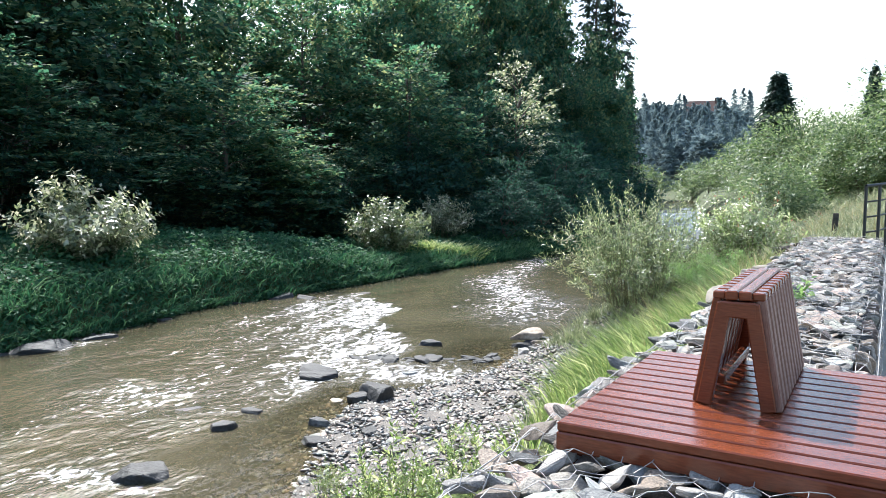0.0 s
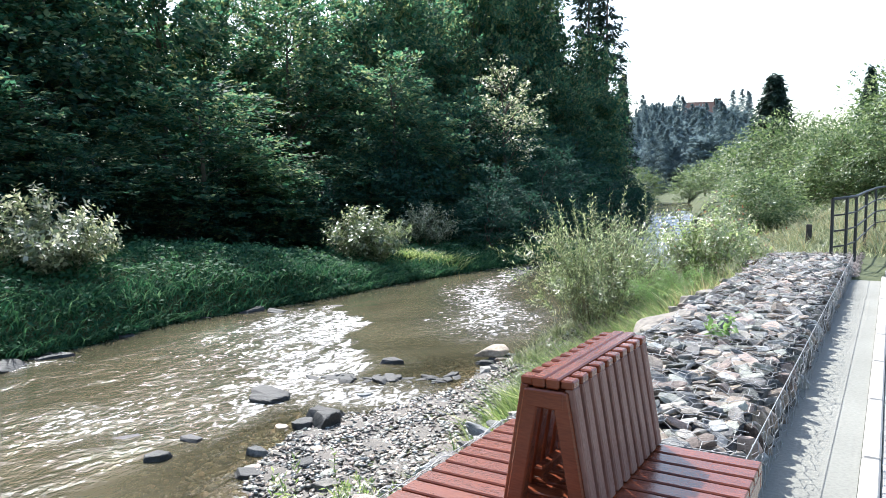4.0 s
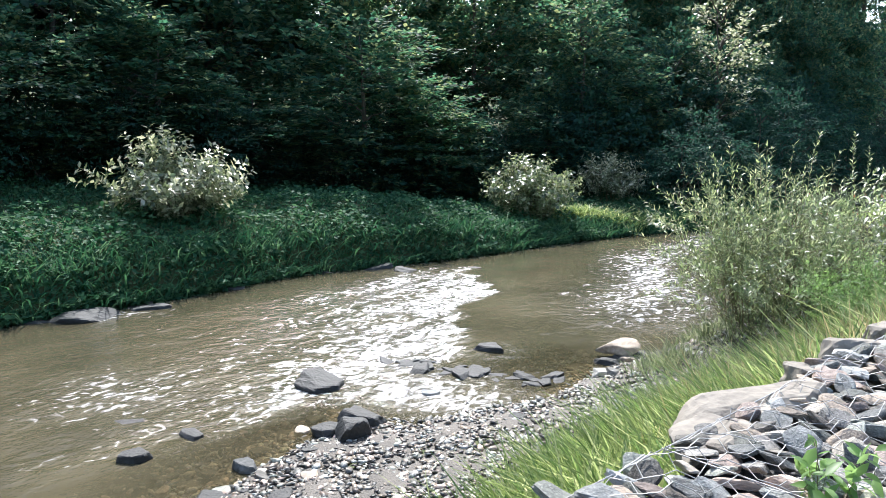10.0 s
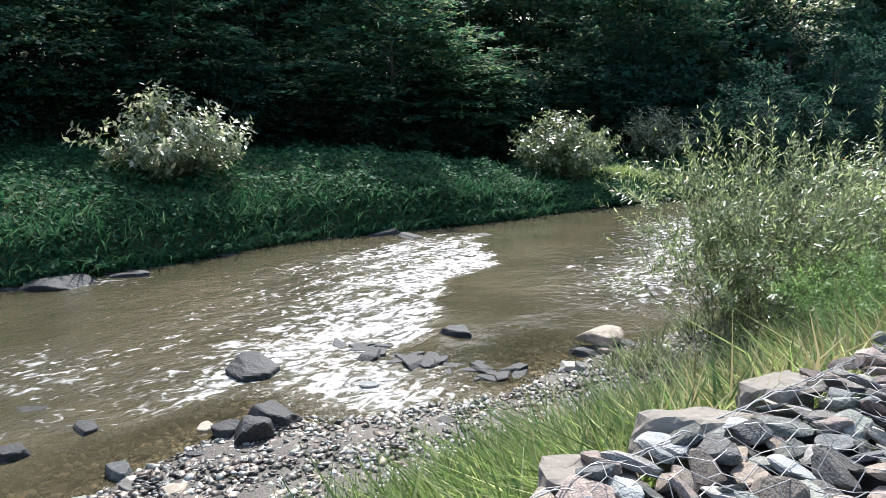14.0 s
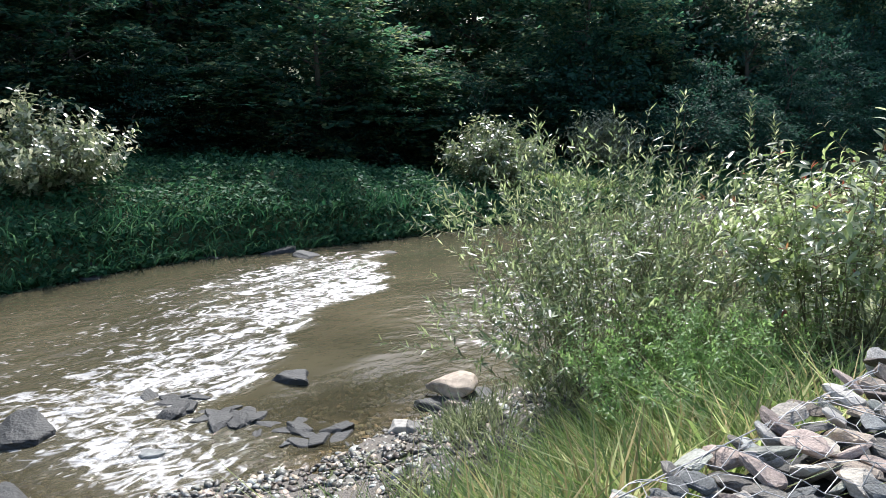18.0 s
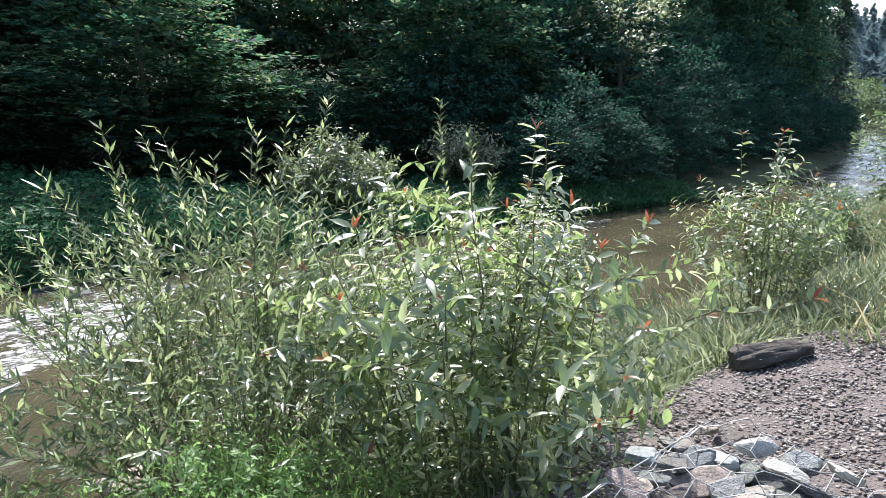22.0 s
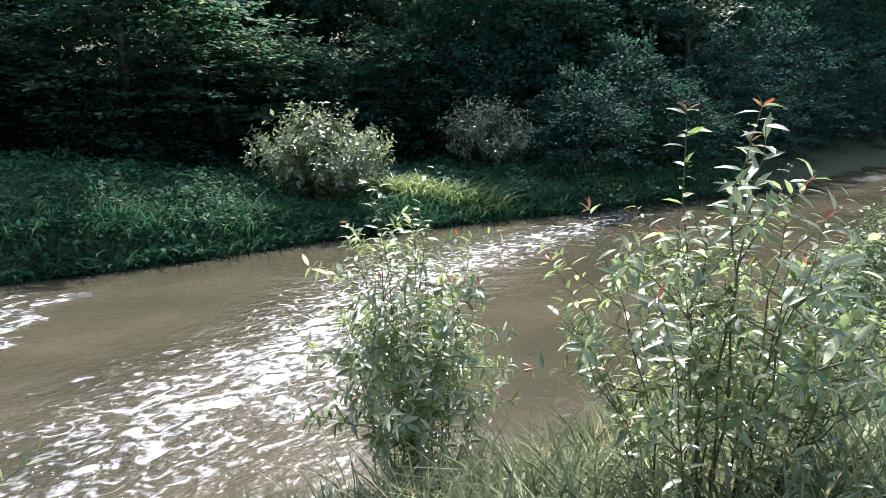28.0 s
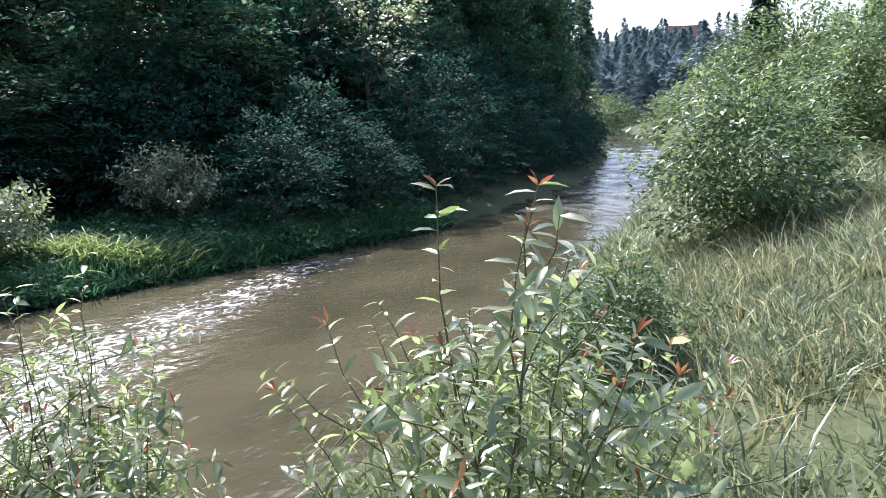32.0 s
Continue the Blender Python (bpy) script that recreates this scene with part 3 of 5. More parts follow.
# ---- bench platform on the gabions ----
def bench():
    y0, y1, x0, x1 = 0.735, 1.80, -0.53, 0.335
    z = 0.25
    b = thing("bench_platform", x0, y0, z - 0.2, "red-brown slatted wooden platform with a wedge backrest on gabions", "bench")
    o = b.location

    def bar(name, a, c, w, h, up=(0, 0, 1), label="", wood=M_WOOD):
        bm = bmesh.new()
        beam(bm, Vector(a) - o, Vector(c) - o, w, h, up)
        return part(name, bm, wood, b, label)
    n = 13
    pitch = (y1 - y0) / n
    for i in range(n):
        y = y0 + pitch * (i + 0.5)
        bar("slat", (x0, y, z - 0.014), (x1, y, z - 0.014), pitch - 0.012, 0.028)
    bar("fascia", (x0, y0 + 0.014, z - 0.056), (x1, y0 + 0.014, z - 0.056), 0.028, 0.055)
    bar("fascia", (x0, y1 - 0.014, z - 0.056), (x1, y1 - 0.014, z - 0.056), 0.028, 0.055)
    bar("fascia", (x1 - 0.014, y0 + 0.03, z - 0.056), (x1 - 0.014, y1 - 0.03, z - 0.056), 0.028, 0.055)
    bar("fascia", (x0 + 0.014, y0 + 0.03, z - 0.056), (x0 + 0.014, y1 - 0.03, z - 0.056), 0.028, 0.055)
    for x in (x0 + 0.04, x1 - 0.04):
        for y in (y0 + 0.07, y1 - 0.07):
            bar("leg", (x, y, z - 0.03), (x, y, z - 0.19), 0.07, 0.07, (0, 1, 0))
    for x in (x0 + 0.3, x1 - 0.3):
        bar("joist", (x, y0 + 0.03, z - 0.055), (x, y1 - 0.03, z - 0.055), 0.045, 0.05)
    # wedge backrest
    ya, yb, h = 1.13, 1.81, 0.325
    bl, br, tl, tr = -0.222, 0.008, -0.168, -0.05
    for y in (ya + 0.02, yb - 0.02):
        bar("end_post", (bl + 0.02, y, z), (tl + 0.02, y, z + h), 0.045, 0.04, (0, 1, 0))
        bar("end_post", (br - 0.02, y, z), (tr - 0.02, y, z + h), 0.045, 0.04, (0, 1, 0))
        bar("end_rail", (tl + 0.005, y, z + h - 0.02), (tr - 0.005, y, z + h - 0.02), 0.042, 0.05)
    m = 10
    step = (yb - ya) / m
    for i in range(m):
        y = ya + step * (i + 0.5)
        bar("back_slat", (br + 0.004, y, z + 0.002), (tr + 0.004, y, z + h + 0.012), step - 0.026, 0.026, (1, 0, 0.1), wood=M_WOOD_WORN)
        bar("back_slat", (bl - 0.004, y, z + 0.002), (tl - 0.004, y, z + h + 0.012), step - 0.022, 0.024, (1, 0, -0.1))
        bar("top_slat", (tl - 0.016, y, z + h + 0.022), (tl + 0.02, y, z + h + 0.022), step - 0.022, 0.024)
        bar("top_slat", (tr + 0.016, y, z + h + 0.022), (tr - 0.02, y, z + h + 0.022), step - 0.022, 0.024)
    for x in ((tl + tr) / 2 - 0.0195, (tl + tr) / 2 + 0.0195):
        bar("top_board", (x, ya, z + h + 0.024), (x, yb, z + h + 0.026), 0.036, 0.028)
    bar("inner_rail", (bl + 0.05, ya + 0.1, z + 0.06), (bl + 0.05, yb - 0.1, z + 0.06), 0.03, 0.03)


bench()

# ---- plants: builders ----
def wobble(a, b, n, amount, rng, sag=0.0):
    t = np.linspace(0, 1, n)[:, None]
    p = np.asarray(a) * (1 - t) + np.asarray(b) * t
    p = p + rng.normal(size=(n, 3)) * amount * np.sin(t * np.pi)
    p[:, 2] += sag * np.sin(t[:, 0] * np.pi)
    return p


def crown_tree(seed, h, r, n, low=0.1, leaf=0.17, wide=0.1, clump=42, flat=0.3, lobes=0.28):
    """Wood and foliage arrays of a broad-leaved tree: trunk, limbs, and sprays of leaves in layered clumps with gaps."""
    g = np.random.default_rng(seed)
    lines = [(wobble((0, 0, -0.3), (g.normal() * 0.3, g.normal() * 0.3, h * 0.88), 9, 0.1, g), np.linspace(h * 0.014, 0.012, 9))]
    nc = n // clump
    th, u = g.uniform(0, 2 * np.pi, nc), g.uniform(-0.95, 1, nc)
    rad = g.uniform(0.25, 1.0, nc) ** 0.45 * (1 + lobes * np.sin(3 * th + seed) * np.cos(4 * u + seed) + g.normal(size=nc) * 0.07)
    taper = np.where(u > 0, 1 - 0.35 * u, 1 - 0.15 * u * u)
    s = np.sqrt(np.clip(1 - u * u, 0.05, 1)) * taper
    cz = h * (low + (1 - low) / 2)
    C = np.stack([np.cos(th) * s * r * rad, np.sin(th) * s * r * rad, cz + u * h * (1 - low) / 2 * np.clip(rad, 0.4, 1.05)], 1)
    for k in range(16):
        c = C[g.integers(nc)]
        z0 = np.clip(c[2] - np.hypot(c[0], c[1]) * 0.7, h * 0.08, h * 0.8)
        lines.append((wobble((0, 0, z0), c, 6, 0.06, g, 0.15), np.linspace(h * 0.005, 0.008, 6)))
    size = g.uniform(0.6, 1.35, nc) * r * 0.2
    out = unit(C * [1, 1, 0.15] + [0, 0, 0.01])
    side = unit(np.cross(out, [0, 0, 1.0]))
    tilt = np.array([0, 0, 1.0]) + out * 0.45 + g.normal(size=(nc, 3)) * 0.22
    k = np.repeat(np.arange(nc), clump)
    ahead, across = g.uniform(-1.0, 1.3, len(k)), g.normal(size=len(k)) * 0.5
    across *= np.clip(1.25 - 0.75 * np.abs(ahead), 0.15, 1)
    P = C[k] + size[k, None] * (out[k] * ahead[:, None] + side[k] * across[:, None] + g.normal(size=(len(k), 3)) * [0.1, 0.1, flat * 0.35])
    P[:, 2] -= size[k] * (0.35 * np.clip(ahead, 0, None) ** 2 + 0.3 * across ** 2)
    D = out[k] * 0.7 + side[k] * (across * 1.2)[:, None] + g.normal(size=P.shape) * 0.35 - [0, 0, 0.3]
    N = tilt[k] + g.normal(size=P.shape) * 0.3
    L = leaf * g.uniform(0.6, 1.3, len(k))
    return tubes(lines, 5), leaves(P, D, N, L, L * wide / leaf * g.uniform(0.8, 1.2, len(k)))


def spruce_tree(seed, h, r, n):
    g = np.random.default_rng(seed)
    lines = [(np.array([(0, 0, -0.3), (0, 0, h * 0.5), (0, 0, h)]), [h * 0.012, h * 0.007, 0.01])]
    P, D, N = [], [], []
    nb = n // 26
    for i in range(nb):
        t = (i + g.uniform(0, 1)) / nb
        z = h * (0.06 + 0.93 * t ** 0.85)
        ln = r * (1 - z / h) ** 0.8 * g.uniform(0.65, 1.1) + 0.12
        a = g.uniform(0, 2 * np.pi)
        d = np.array([math.cos(a), math.sin(a), 0])
        s = np.linspace(0.12, 1, 13)
        pts = np.array([0, 0, z]) + d * ln * s[:, None] + np.array([0, 0, 1]) * (-0.32 * ln * s + 0.16 * ln * s * s)[:, None]
        if i % 3 == 0:
            lines.append((pts[::4], np.linspace(0.03, 0.008, len(pts[::4]))))
        side = np.array([-d[1], d[0], 0])
        for q in (-1, 1):
            P.append(pts + g.normal(size=pts.shape) * 0.03 * r)
            D.append(side * q * 0.8 + d * 0.7 + np.array([0, 0, -0.55]) + g.normal(size=pts.shape) * 0.3)
            N.append(np.array([0, 0, 1.0]) + g.normal(size=pts.shape) * 0.4)
    P, D, N = np.concatenate(P), np.concatenate(D), np.concatenate(N)
    L = r * 0.16 * g.uniform(0.6, 1.25, len(P))
    return tubes(lines, 5), leaves(P, D, N, L, L * 0.34)


def stem_bush(seed, stems, h, spread, per, leaf, ratio, base=0.25, lean=1.0, twigs=2, start=0.2, rich=True, radius=0.006, up=0.35, tip=0, split=False):
    """Many slender stems from one base, leaves set along them and along side twigs. Gives stems, leaves and the young tip leaves."""
    g = np.random.default_rng(seed)
    lines, P, D, N, tips, marks = [], [], [], [], [], []
    for i in range(stems):
        marks.append((len(lines), sum(len(q) for q in P), len(tips)))
        a, q = g.uniform(0, 2 * np.pi), g.uniform(0, 1) ** 0.6
        hh = h * g.uniform(0.62, 1.0) * (1 - 0.38 * q * q)
        b = np.array([math.cos(a), math.sin(a), 0]) * base * q
        e = np.array([math.cos(a) * spread * q * lean, math.sin(a) * spread * q * lean, hh])
        t = np.linspace(0, 1, 9)[:, None]
        mid = (b + e) / 2 + np.array([0, 0, 0.08 * h]) - np.array([math.cos(a), math.sin(a), 0]) * 0.12 * spread * q
        pts = (1 - t) ** 2 * b + 2 * t * (1 - t) * mid + t * t * e + g.normal(size=(9, 3)) * 0.012
        run = [(pts, radius * hh / h)]
        for k in range(twigs):
            j = g.integers(3, 7)
            dr = unit(g.normal(size=3) * [1, 1, 0.3] + [0, 0, 0.5])
            ln = h * g.uniform(0.12, 0.3)
            run.append((wobble(pts[j], pts[j] + dr * ln, 5, 0.01, g), radius * 0.5))
        for m, (line, rr) in enumerate(run):
            lines.append((line, np.linspace(rr, rr * 0.25, len(line))))
            nl = per if m == 0 else max(3, per // 3)
            s = np.linspace(start if m == 0 else 0.2, 1.0, nl) + g.normal(size=nl) * 0.01
            x = np.clip(s, 0, 1) * (len(line) - 1)
            i0 = np.clip(x.astype(int), 0, len(line) - 2)
            w = (x - i0)[:, None]
            p = line[i0] * (1 - w) + line[i0 + 1] * w
            ax = unit(line[i0 + 1] - line[i0])
            ang = np.arange(nl) * 2.4 + g.uniform(0, 6)
            ref = unit(np.cross(ax, [0.3, 0.9, 0.2]))
            ot = np.cos(ang)[:, None] * ref + np.sin(ang)[:, None] * np.cross(ax, ref)
            d = ot * 0.85 + ax * up + g.normal(size=p.shape) * 0.18 - [0, 0, 0.1]
            P.append(p), D.append(d), N.append(unit(ax * 0.7 + np.array([0, 0, 0.7])) + g.normal(size=p.shape) * 0.25)
            if tip and (g.random() < 0.6 if m == 0 else g.random() < 0.12):
                for c in range(tip):
                    tips.append((line[-1], unit(ax[-1] * 0.9 + g.normal(size=3) * 0.45)))
    P, D, N = np.concatenate(P), np.concatenate(D), np.concatenate(N)
    L = leaf * g.uniform(0.55, 1.2, len(P))
    W = L * ratio * g.uniform(0.85, 1.15, len(P))
    if split:
        out = []
        ends = marks[1:] + [(len(lines), len(P), len(tips))]
        for (a0, b0, c0), (a1, b1, c1) in zip(marks, ends):
            ty = None
            if c1 > c0:
                tp, td = np.array([q for q, _ in tips[c0:c1]]), np.array([q for _, q in tips[c0:c1]])
                ty = leaves(tp, td, np.array([0, 0, 1.0]) + g.normal(size=tp.shape) * 0.3, leaf * 0.62, leaf * ratio * 0.55, rich=True)
            out.append((tubes(lines[a0:a1], 4), leaves(P[b0:b1], D[b0:b1], N[b0:b1], L[b0:b1], W[b0:b1], rich=rich), ty))
        return out
    young = None
    if tips:
        tp, td = np.array([a for a, _ in tips]), np.array([b for _, b in tips])
        young = leaves(tp, td, np.array([0, 0, 1.0]) + g.normal(size=tp.shape) * 0.3, leaf * 0.6, leaf * ratio * 0.6, rich=True)
    return tubes(lines, 4), leaves(P, D, N, L, W, rich=rich), young


def blades(x, y, z, h, w, g, lean=0.45, a=None):
    """Bent, tapering grass blades."""
    n = len(x)
    a = g.uniform(0, 2 * np.pi, n) if a is None else a
    f = g.uniform(0, np.pi, n)
    dx = np.stack([np.cos(a), np.sin(a), 0 * a], 1)
    s = np.stack([np.cos(f), np.sin(f), 0 * f], 1) * (w * g.uniform(0.6, 1.3, n))[:, None] / 2
    hh = (h * g.uniform(0.45, 1.15, n))[:, None]
    ln = hh * lean * g.uniform(0.2, 1.3, n)[:, None]
    b = np.stack([x, y, z - 0.03], 1)
    up = np.array([[0, 0, 1.0]])
    m = b + up * hh * 0.6 + dx * ln * 0.35
    t = b + up * hh * 0.92 + dx * ln
    v = np.stack([b - s, b + s, m - s * 0.75, m + s * 0.75, t], 1).reshape(-1, 3)
    q = np.arange(n)[:, None] * 5
    return v, np.concatenate([q + [0, 1, 3], q + [0, 3, 2], q + [2, 3, 4]], 1).reshape(-1, 3)


def plant(name, label, category, x, y, z, wood, green, m_green, m_wood=M_STEM, young=None, woodname="framework", group=""):
    ob = thing(name, x, y, z, label, category, group)
    child(woodname, mesh_np(woodname, *wood, m_wood, True), ob)
    child("foliage", mesh_np("foliage", *green, m_green), ob)
    if young is not None:
        child("young_leaves", mesh_np("young_leaves", *young, L_RED), ob, "reddish young leaves at the tips")
    return ob


def stemmed(name, label, category, x, y, z, stems, m_green, group=""):
    """A shrub whose stems are parts of their own, each with its leaves."""
    ob = thing(name, x, y, z, label, category, group)
    for wood, green, young in stems:
        st = child("stem", mesh_np("stem", *wood, M_STEM, True), ob)
        child("foliage", mesh_np("foliage", *green, m_green), st)
        if young is not None:
            child("young_leaves", mesh_np("young_leaves", *young, L_RED), st, "reddish young leaves at the tip")
    return ob


def again(ob, x, y, z, turn, size, tall=1.0, label=""):
    c = copy_thing(ob, pose(x, y, z, 0, 0, turn) @ Matrix.Diagonal((size, size, size * tall, 1)))
    if label:
        c["label"] = label
    return c


# ---- the wooded slope across the river ----
rng = np.random.default_rng(11)
alders = []
for k, (h, r) in enumerate(((9.5, 3.0), (10.5, 2.7), (8.5, 3.1), (11.0, 3.2))):
    w, l = crown_tree(20 + k, h, r, 13500, low=0.03, leaf=0.23, wide=0.15, clump=46)
    alders.append(plant("tree", "dark green broad-leaved tree on the wooded bank", "tree", -24 - 0.5 * k, 2.0 + 4.1 * k, 0, w, l, L_FOREST, M_BARK, woodname="trunk", group="wooded slope"))
    alders[-1].location.z = land(alders[-1].location.x, alders[-1].location.y)


def canopy(y, row):
    """The wood steps up from the bank, tallest upstream; heights steer sun and shade."""
    far = np.clip((y - 38) / 4, 0, 1)
    near = (0.84, 1.28, 0.9)[row]
    if y < 28:
        near = (0.75, 0.82, 1.0)[row] if y < 12 else (0.74, 1.22 if y < 20 else 1.0, 0.75)[row]
    # Trees kept low in two stretches so sun reaches the far-bank bushes.
    if row == 0 and 9.4 < y < 12.8:
        near = 0.5
    if row == 0 and 18.6 < y < 24:
        near = 0.55
    # Raised here to throw shade on the waterline behind the bushes.
    if row == 0 and 24 < y < 33:
        near = 1.0
    if row == 0 and y > 33:
        near = 1.2
    if row == 2 and 26 < y < 37:
        near = 1.0
    if row == 1 and y > 31.5:
        near = 1.3
    return near * (1 - far) + (1.7, 1.8, 1.8)[row] * far


spots = []
for row, (x0, step, tall, size) in enumerate(((-17.8, 2.6, 0.8, 0.8), (-23.2, 3.3, 1.02, 1.0), (-28.8, 3.6, 1.05, 1.05))):
    for y in np.arange(-9 + row, 62, step):
        x = x0 + rng.normal() * 0.6 - np.clip(y - 50, 0, 40) * 0.3
        spots.append((x, y + rng.normal() * 0.6, row, size * rng.uniform(0.85, 1.15), tall * rng.uniform(0.88, 1.14) * canopy(y, row)))
for i, (x, y, row, size, tall) in enumerate(spots):
    if any((a.location - Vector((x, y, a.location.z))).length < 1.8 for a in alders):
        continue
    again(alders[(i * 7 + row) % 4], x, y, float(land(x, y)) - 0.1, rng.uniform(0, 360), size, tall)

# spruces rising through and behind the broad-leaved trees
w, l = spruce_tree(3, 20, 3.0, 4200)
spruce = plant("spruce_tree", "tall dark spruce at the edge of the wood", "tree", -18.4, 55, float(land(-18.4, 55)), w, l, L_SPRUCE, M_BARK, woodname="trunk", group="spruces")
for x, y, s in ((-20.6, 57, 1.1), (-23.5, 55, 1.25), (-20.6, 66, 0.62), (-27, 54, 1.3), (-23, 74, 0.62), (-26, 82, 0.65), (-31, 57, 1.3)):
    again(spruce, x, y, float(land(x, y)) - 0.2, rng.uniform(0, 360), s)

# shrubs along the far waterline
w, l = crown_tree(41, 3.4, 1.7, 5200, low=0.0, leaf=0.13, wide=0.07, clump=26)
alder_shrub = plant("alder_shrub", "dense shrub leaning over the far waterline, shade put into its dark leaves", "shrub", -16.4, 22.4, float(land(-16.4, 22.4)), w, l, L_ALDER, M_BARK, woodname="branch_frame", group="far bank shrubs")
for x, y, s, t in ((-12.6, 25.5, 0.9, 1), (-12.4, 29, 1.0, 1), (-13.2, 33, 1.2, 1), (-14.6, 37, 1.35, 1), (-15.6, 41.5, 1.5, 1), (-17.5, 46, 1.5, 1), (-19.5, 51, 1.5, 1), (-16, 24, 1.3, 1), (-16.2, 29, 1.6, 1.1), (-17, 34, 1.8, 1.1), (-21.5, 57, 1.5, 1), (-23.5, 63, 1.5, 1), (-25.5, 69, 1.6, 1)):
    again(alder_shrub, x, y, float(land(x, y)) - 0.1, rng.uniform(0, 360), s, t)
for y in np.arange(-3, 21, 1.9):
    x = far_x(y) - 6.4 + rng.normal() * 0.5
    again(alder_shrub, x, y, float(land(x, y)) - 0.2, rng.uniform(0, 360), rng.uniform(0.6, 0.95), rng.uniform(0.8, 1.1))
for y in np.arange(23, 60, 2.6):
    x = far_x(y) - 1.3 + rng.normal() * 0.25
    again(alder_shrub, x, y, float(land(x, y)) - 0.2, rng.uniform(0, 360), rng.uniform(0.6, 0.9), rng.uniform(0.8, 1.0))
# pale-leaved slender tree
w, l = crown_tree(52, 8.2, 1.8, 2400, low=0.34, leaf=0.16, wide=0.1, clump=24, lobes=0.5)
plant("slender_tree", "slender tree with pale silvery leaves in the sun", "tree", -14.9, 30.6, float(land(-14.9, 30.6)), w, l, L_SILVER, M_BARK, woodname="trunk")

# sunlit bushes on the far bank
w, l, _ = stem_bush(61, 56, 2.45, 1.75, 44, 0.15, 0.46, base=0.35, rich=False, twigs=4, start=0.35, radius=0.012)
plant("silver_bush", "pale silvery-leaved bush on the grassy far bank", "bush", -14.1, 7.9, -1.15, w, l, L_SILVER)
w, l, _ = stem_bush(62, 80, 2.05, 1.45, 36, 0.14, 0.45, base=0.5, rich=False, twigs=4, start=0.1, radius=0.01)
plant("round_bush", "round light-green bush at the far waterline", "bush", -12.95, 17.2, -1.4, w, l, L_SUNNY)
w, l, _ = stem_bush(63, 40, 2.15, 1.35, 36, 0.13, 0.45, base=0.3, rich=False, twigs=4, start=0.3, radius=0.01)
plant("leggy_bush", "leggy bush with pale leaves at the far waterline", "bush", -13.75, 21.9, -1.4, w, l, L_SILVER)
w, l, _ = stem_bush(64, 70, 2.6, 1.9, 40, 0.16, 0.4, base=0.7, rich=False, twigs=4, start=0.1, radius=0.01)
teal = plant("teal_bush", "dense teal-green bush with the shade of the wood in its leaf colour", "bush", -15.9, 23.0, -1.3, w, l, L_ALDER, group="shaded bushes at the far waterline")
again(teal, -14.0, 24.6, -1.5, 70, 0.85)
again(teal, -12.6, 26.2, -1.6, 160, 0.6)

# grass and herbs of the far bank
n = 36000
y = rng.uniform(-5, 27, n)
d = rng.uniform(0, 1, n) ** 1.7 * 7.6
x = far_x(y) - d + 0.1
bank = blades(x, y, land(x, y), np.where(d < 0.9, 0.42, 0.2), np.full(n, 0.032), rng, 1.5)
tagged(new("bank_grass", mesh_np("bank_grass", *bank, L_SHADE)), "lush grass and herbs on the far bank, shade put into their green", "grass", kind="stuff")
n = 70000
y = rng.uniform(-5, 27, n)
d = rng.uniform(0, 1, n) ** 1.8 * 7.8
x = far_x(y) - d + 0.15
mound = 0.16 + 0.12 * np.sin(x * 3.1 + y) * np.sin(y * 2.7 - x)
herb = leaves(np.stack([x, y, land(x, y) + rng.uniform(0.03, 1, n) * 1.3 * mound], 1), rng.normal(size=(n, 3)) * [1, 1, 0.35] - [0, 0, 0.2], np.array([0.1, -0.1, 1.0]) + rng.normal(size=(n, 3)) * 0.5, rng.uniform(0.07, 0.17, n), rng.uniform(0.04, 0.1, n))
tagged(new("bank_herbs", mesh_np("bank_herbs", *herb, L_SHADE)), "broad-leaved herbs on the far bank, shade put into their green", "herbs", kind="stuff")
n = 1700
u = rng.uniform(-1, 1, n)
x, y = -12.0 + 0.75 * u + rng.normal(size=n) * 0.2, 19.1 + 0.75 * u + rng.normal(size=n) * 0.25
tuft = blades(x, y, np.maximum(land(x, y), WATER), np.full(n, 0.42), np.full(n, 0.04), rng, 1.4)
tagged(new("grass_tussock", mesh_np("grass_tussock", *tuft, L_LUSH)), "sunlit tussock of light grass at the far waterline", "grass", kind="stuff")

# ---- the near bank ----
q = stem_bush(71, 62, 1.95, 1.6, 58, 0.078, 0.2, base=0.5, rich=False, twigs=4, start=0.1, radius=0.006, up=0.75, split=True)
q += stem_bush(73, 62, 1.2, 1.75, 60, 0.078, 0.2, base=0.8, rich=False, twigs=4, start=0.0, radius=0.005, up=0.7, split=True)
q += stem_bush(78, 50, 2.15, 1.15, 84, 0.07, 0.22, base=0.6, rich=False, twigs=0, start=0.3, radius=0.006, up=0.9, split=True)
stemmed("willow_shrub", "bushy grey-green willow with upright spiky shoots", "willow", -2.95, 9.8, float(land(-2.95, 9.8)) - 0.05, q, L_WILLOW)
q = stem_bush(80, 3, 2.55, 0.3, 120, 0.06, 0.24, base=0.15, rich=False, twigs=0, start=0.35, radius=0.006, up=0.9, split=True)
stemmed("willow_shoots", "tall thin leafy willow shoots in the grass", "willow", -2.5, 10.9, float(land(-2.5, 10.9)) - 0.05, q, L_WILLOW)
q = stem_bush(72, 44, 1.42, 0.9, 46, 0.078, 0.3, base=0.35, twigs=4, start=0.14, radius=0.007, tip=3, split=True)
stemmed("broad_leaf_shrub", "shrub of glossy broad leaves with a few red tips", "shrub", -1.5, 9.95, float(land(-1.5, 9.95)) - 0.05, q, L_BROAD, "broad-leaved shrubs")
q = stem_bush(79, 28, 1.42, 0.62, 44, 0.07, 0.3, base=0.2, twigs=4, start=0.18, radius=0.007, tip=4, split=True)
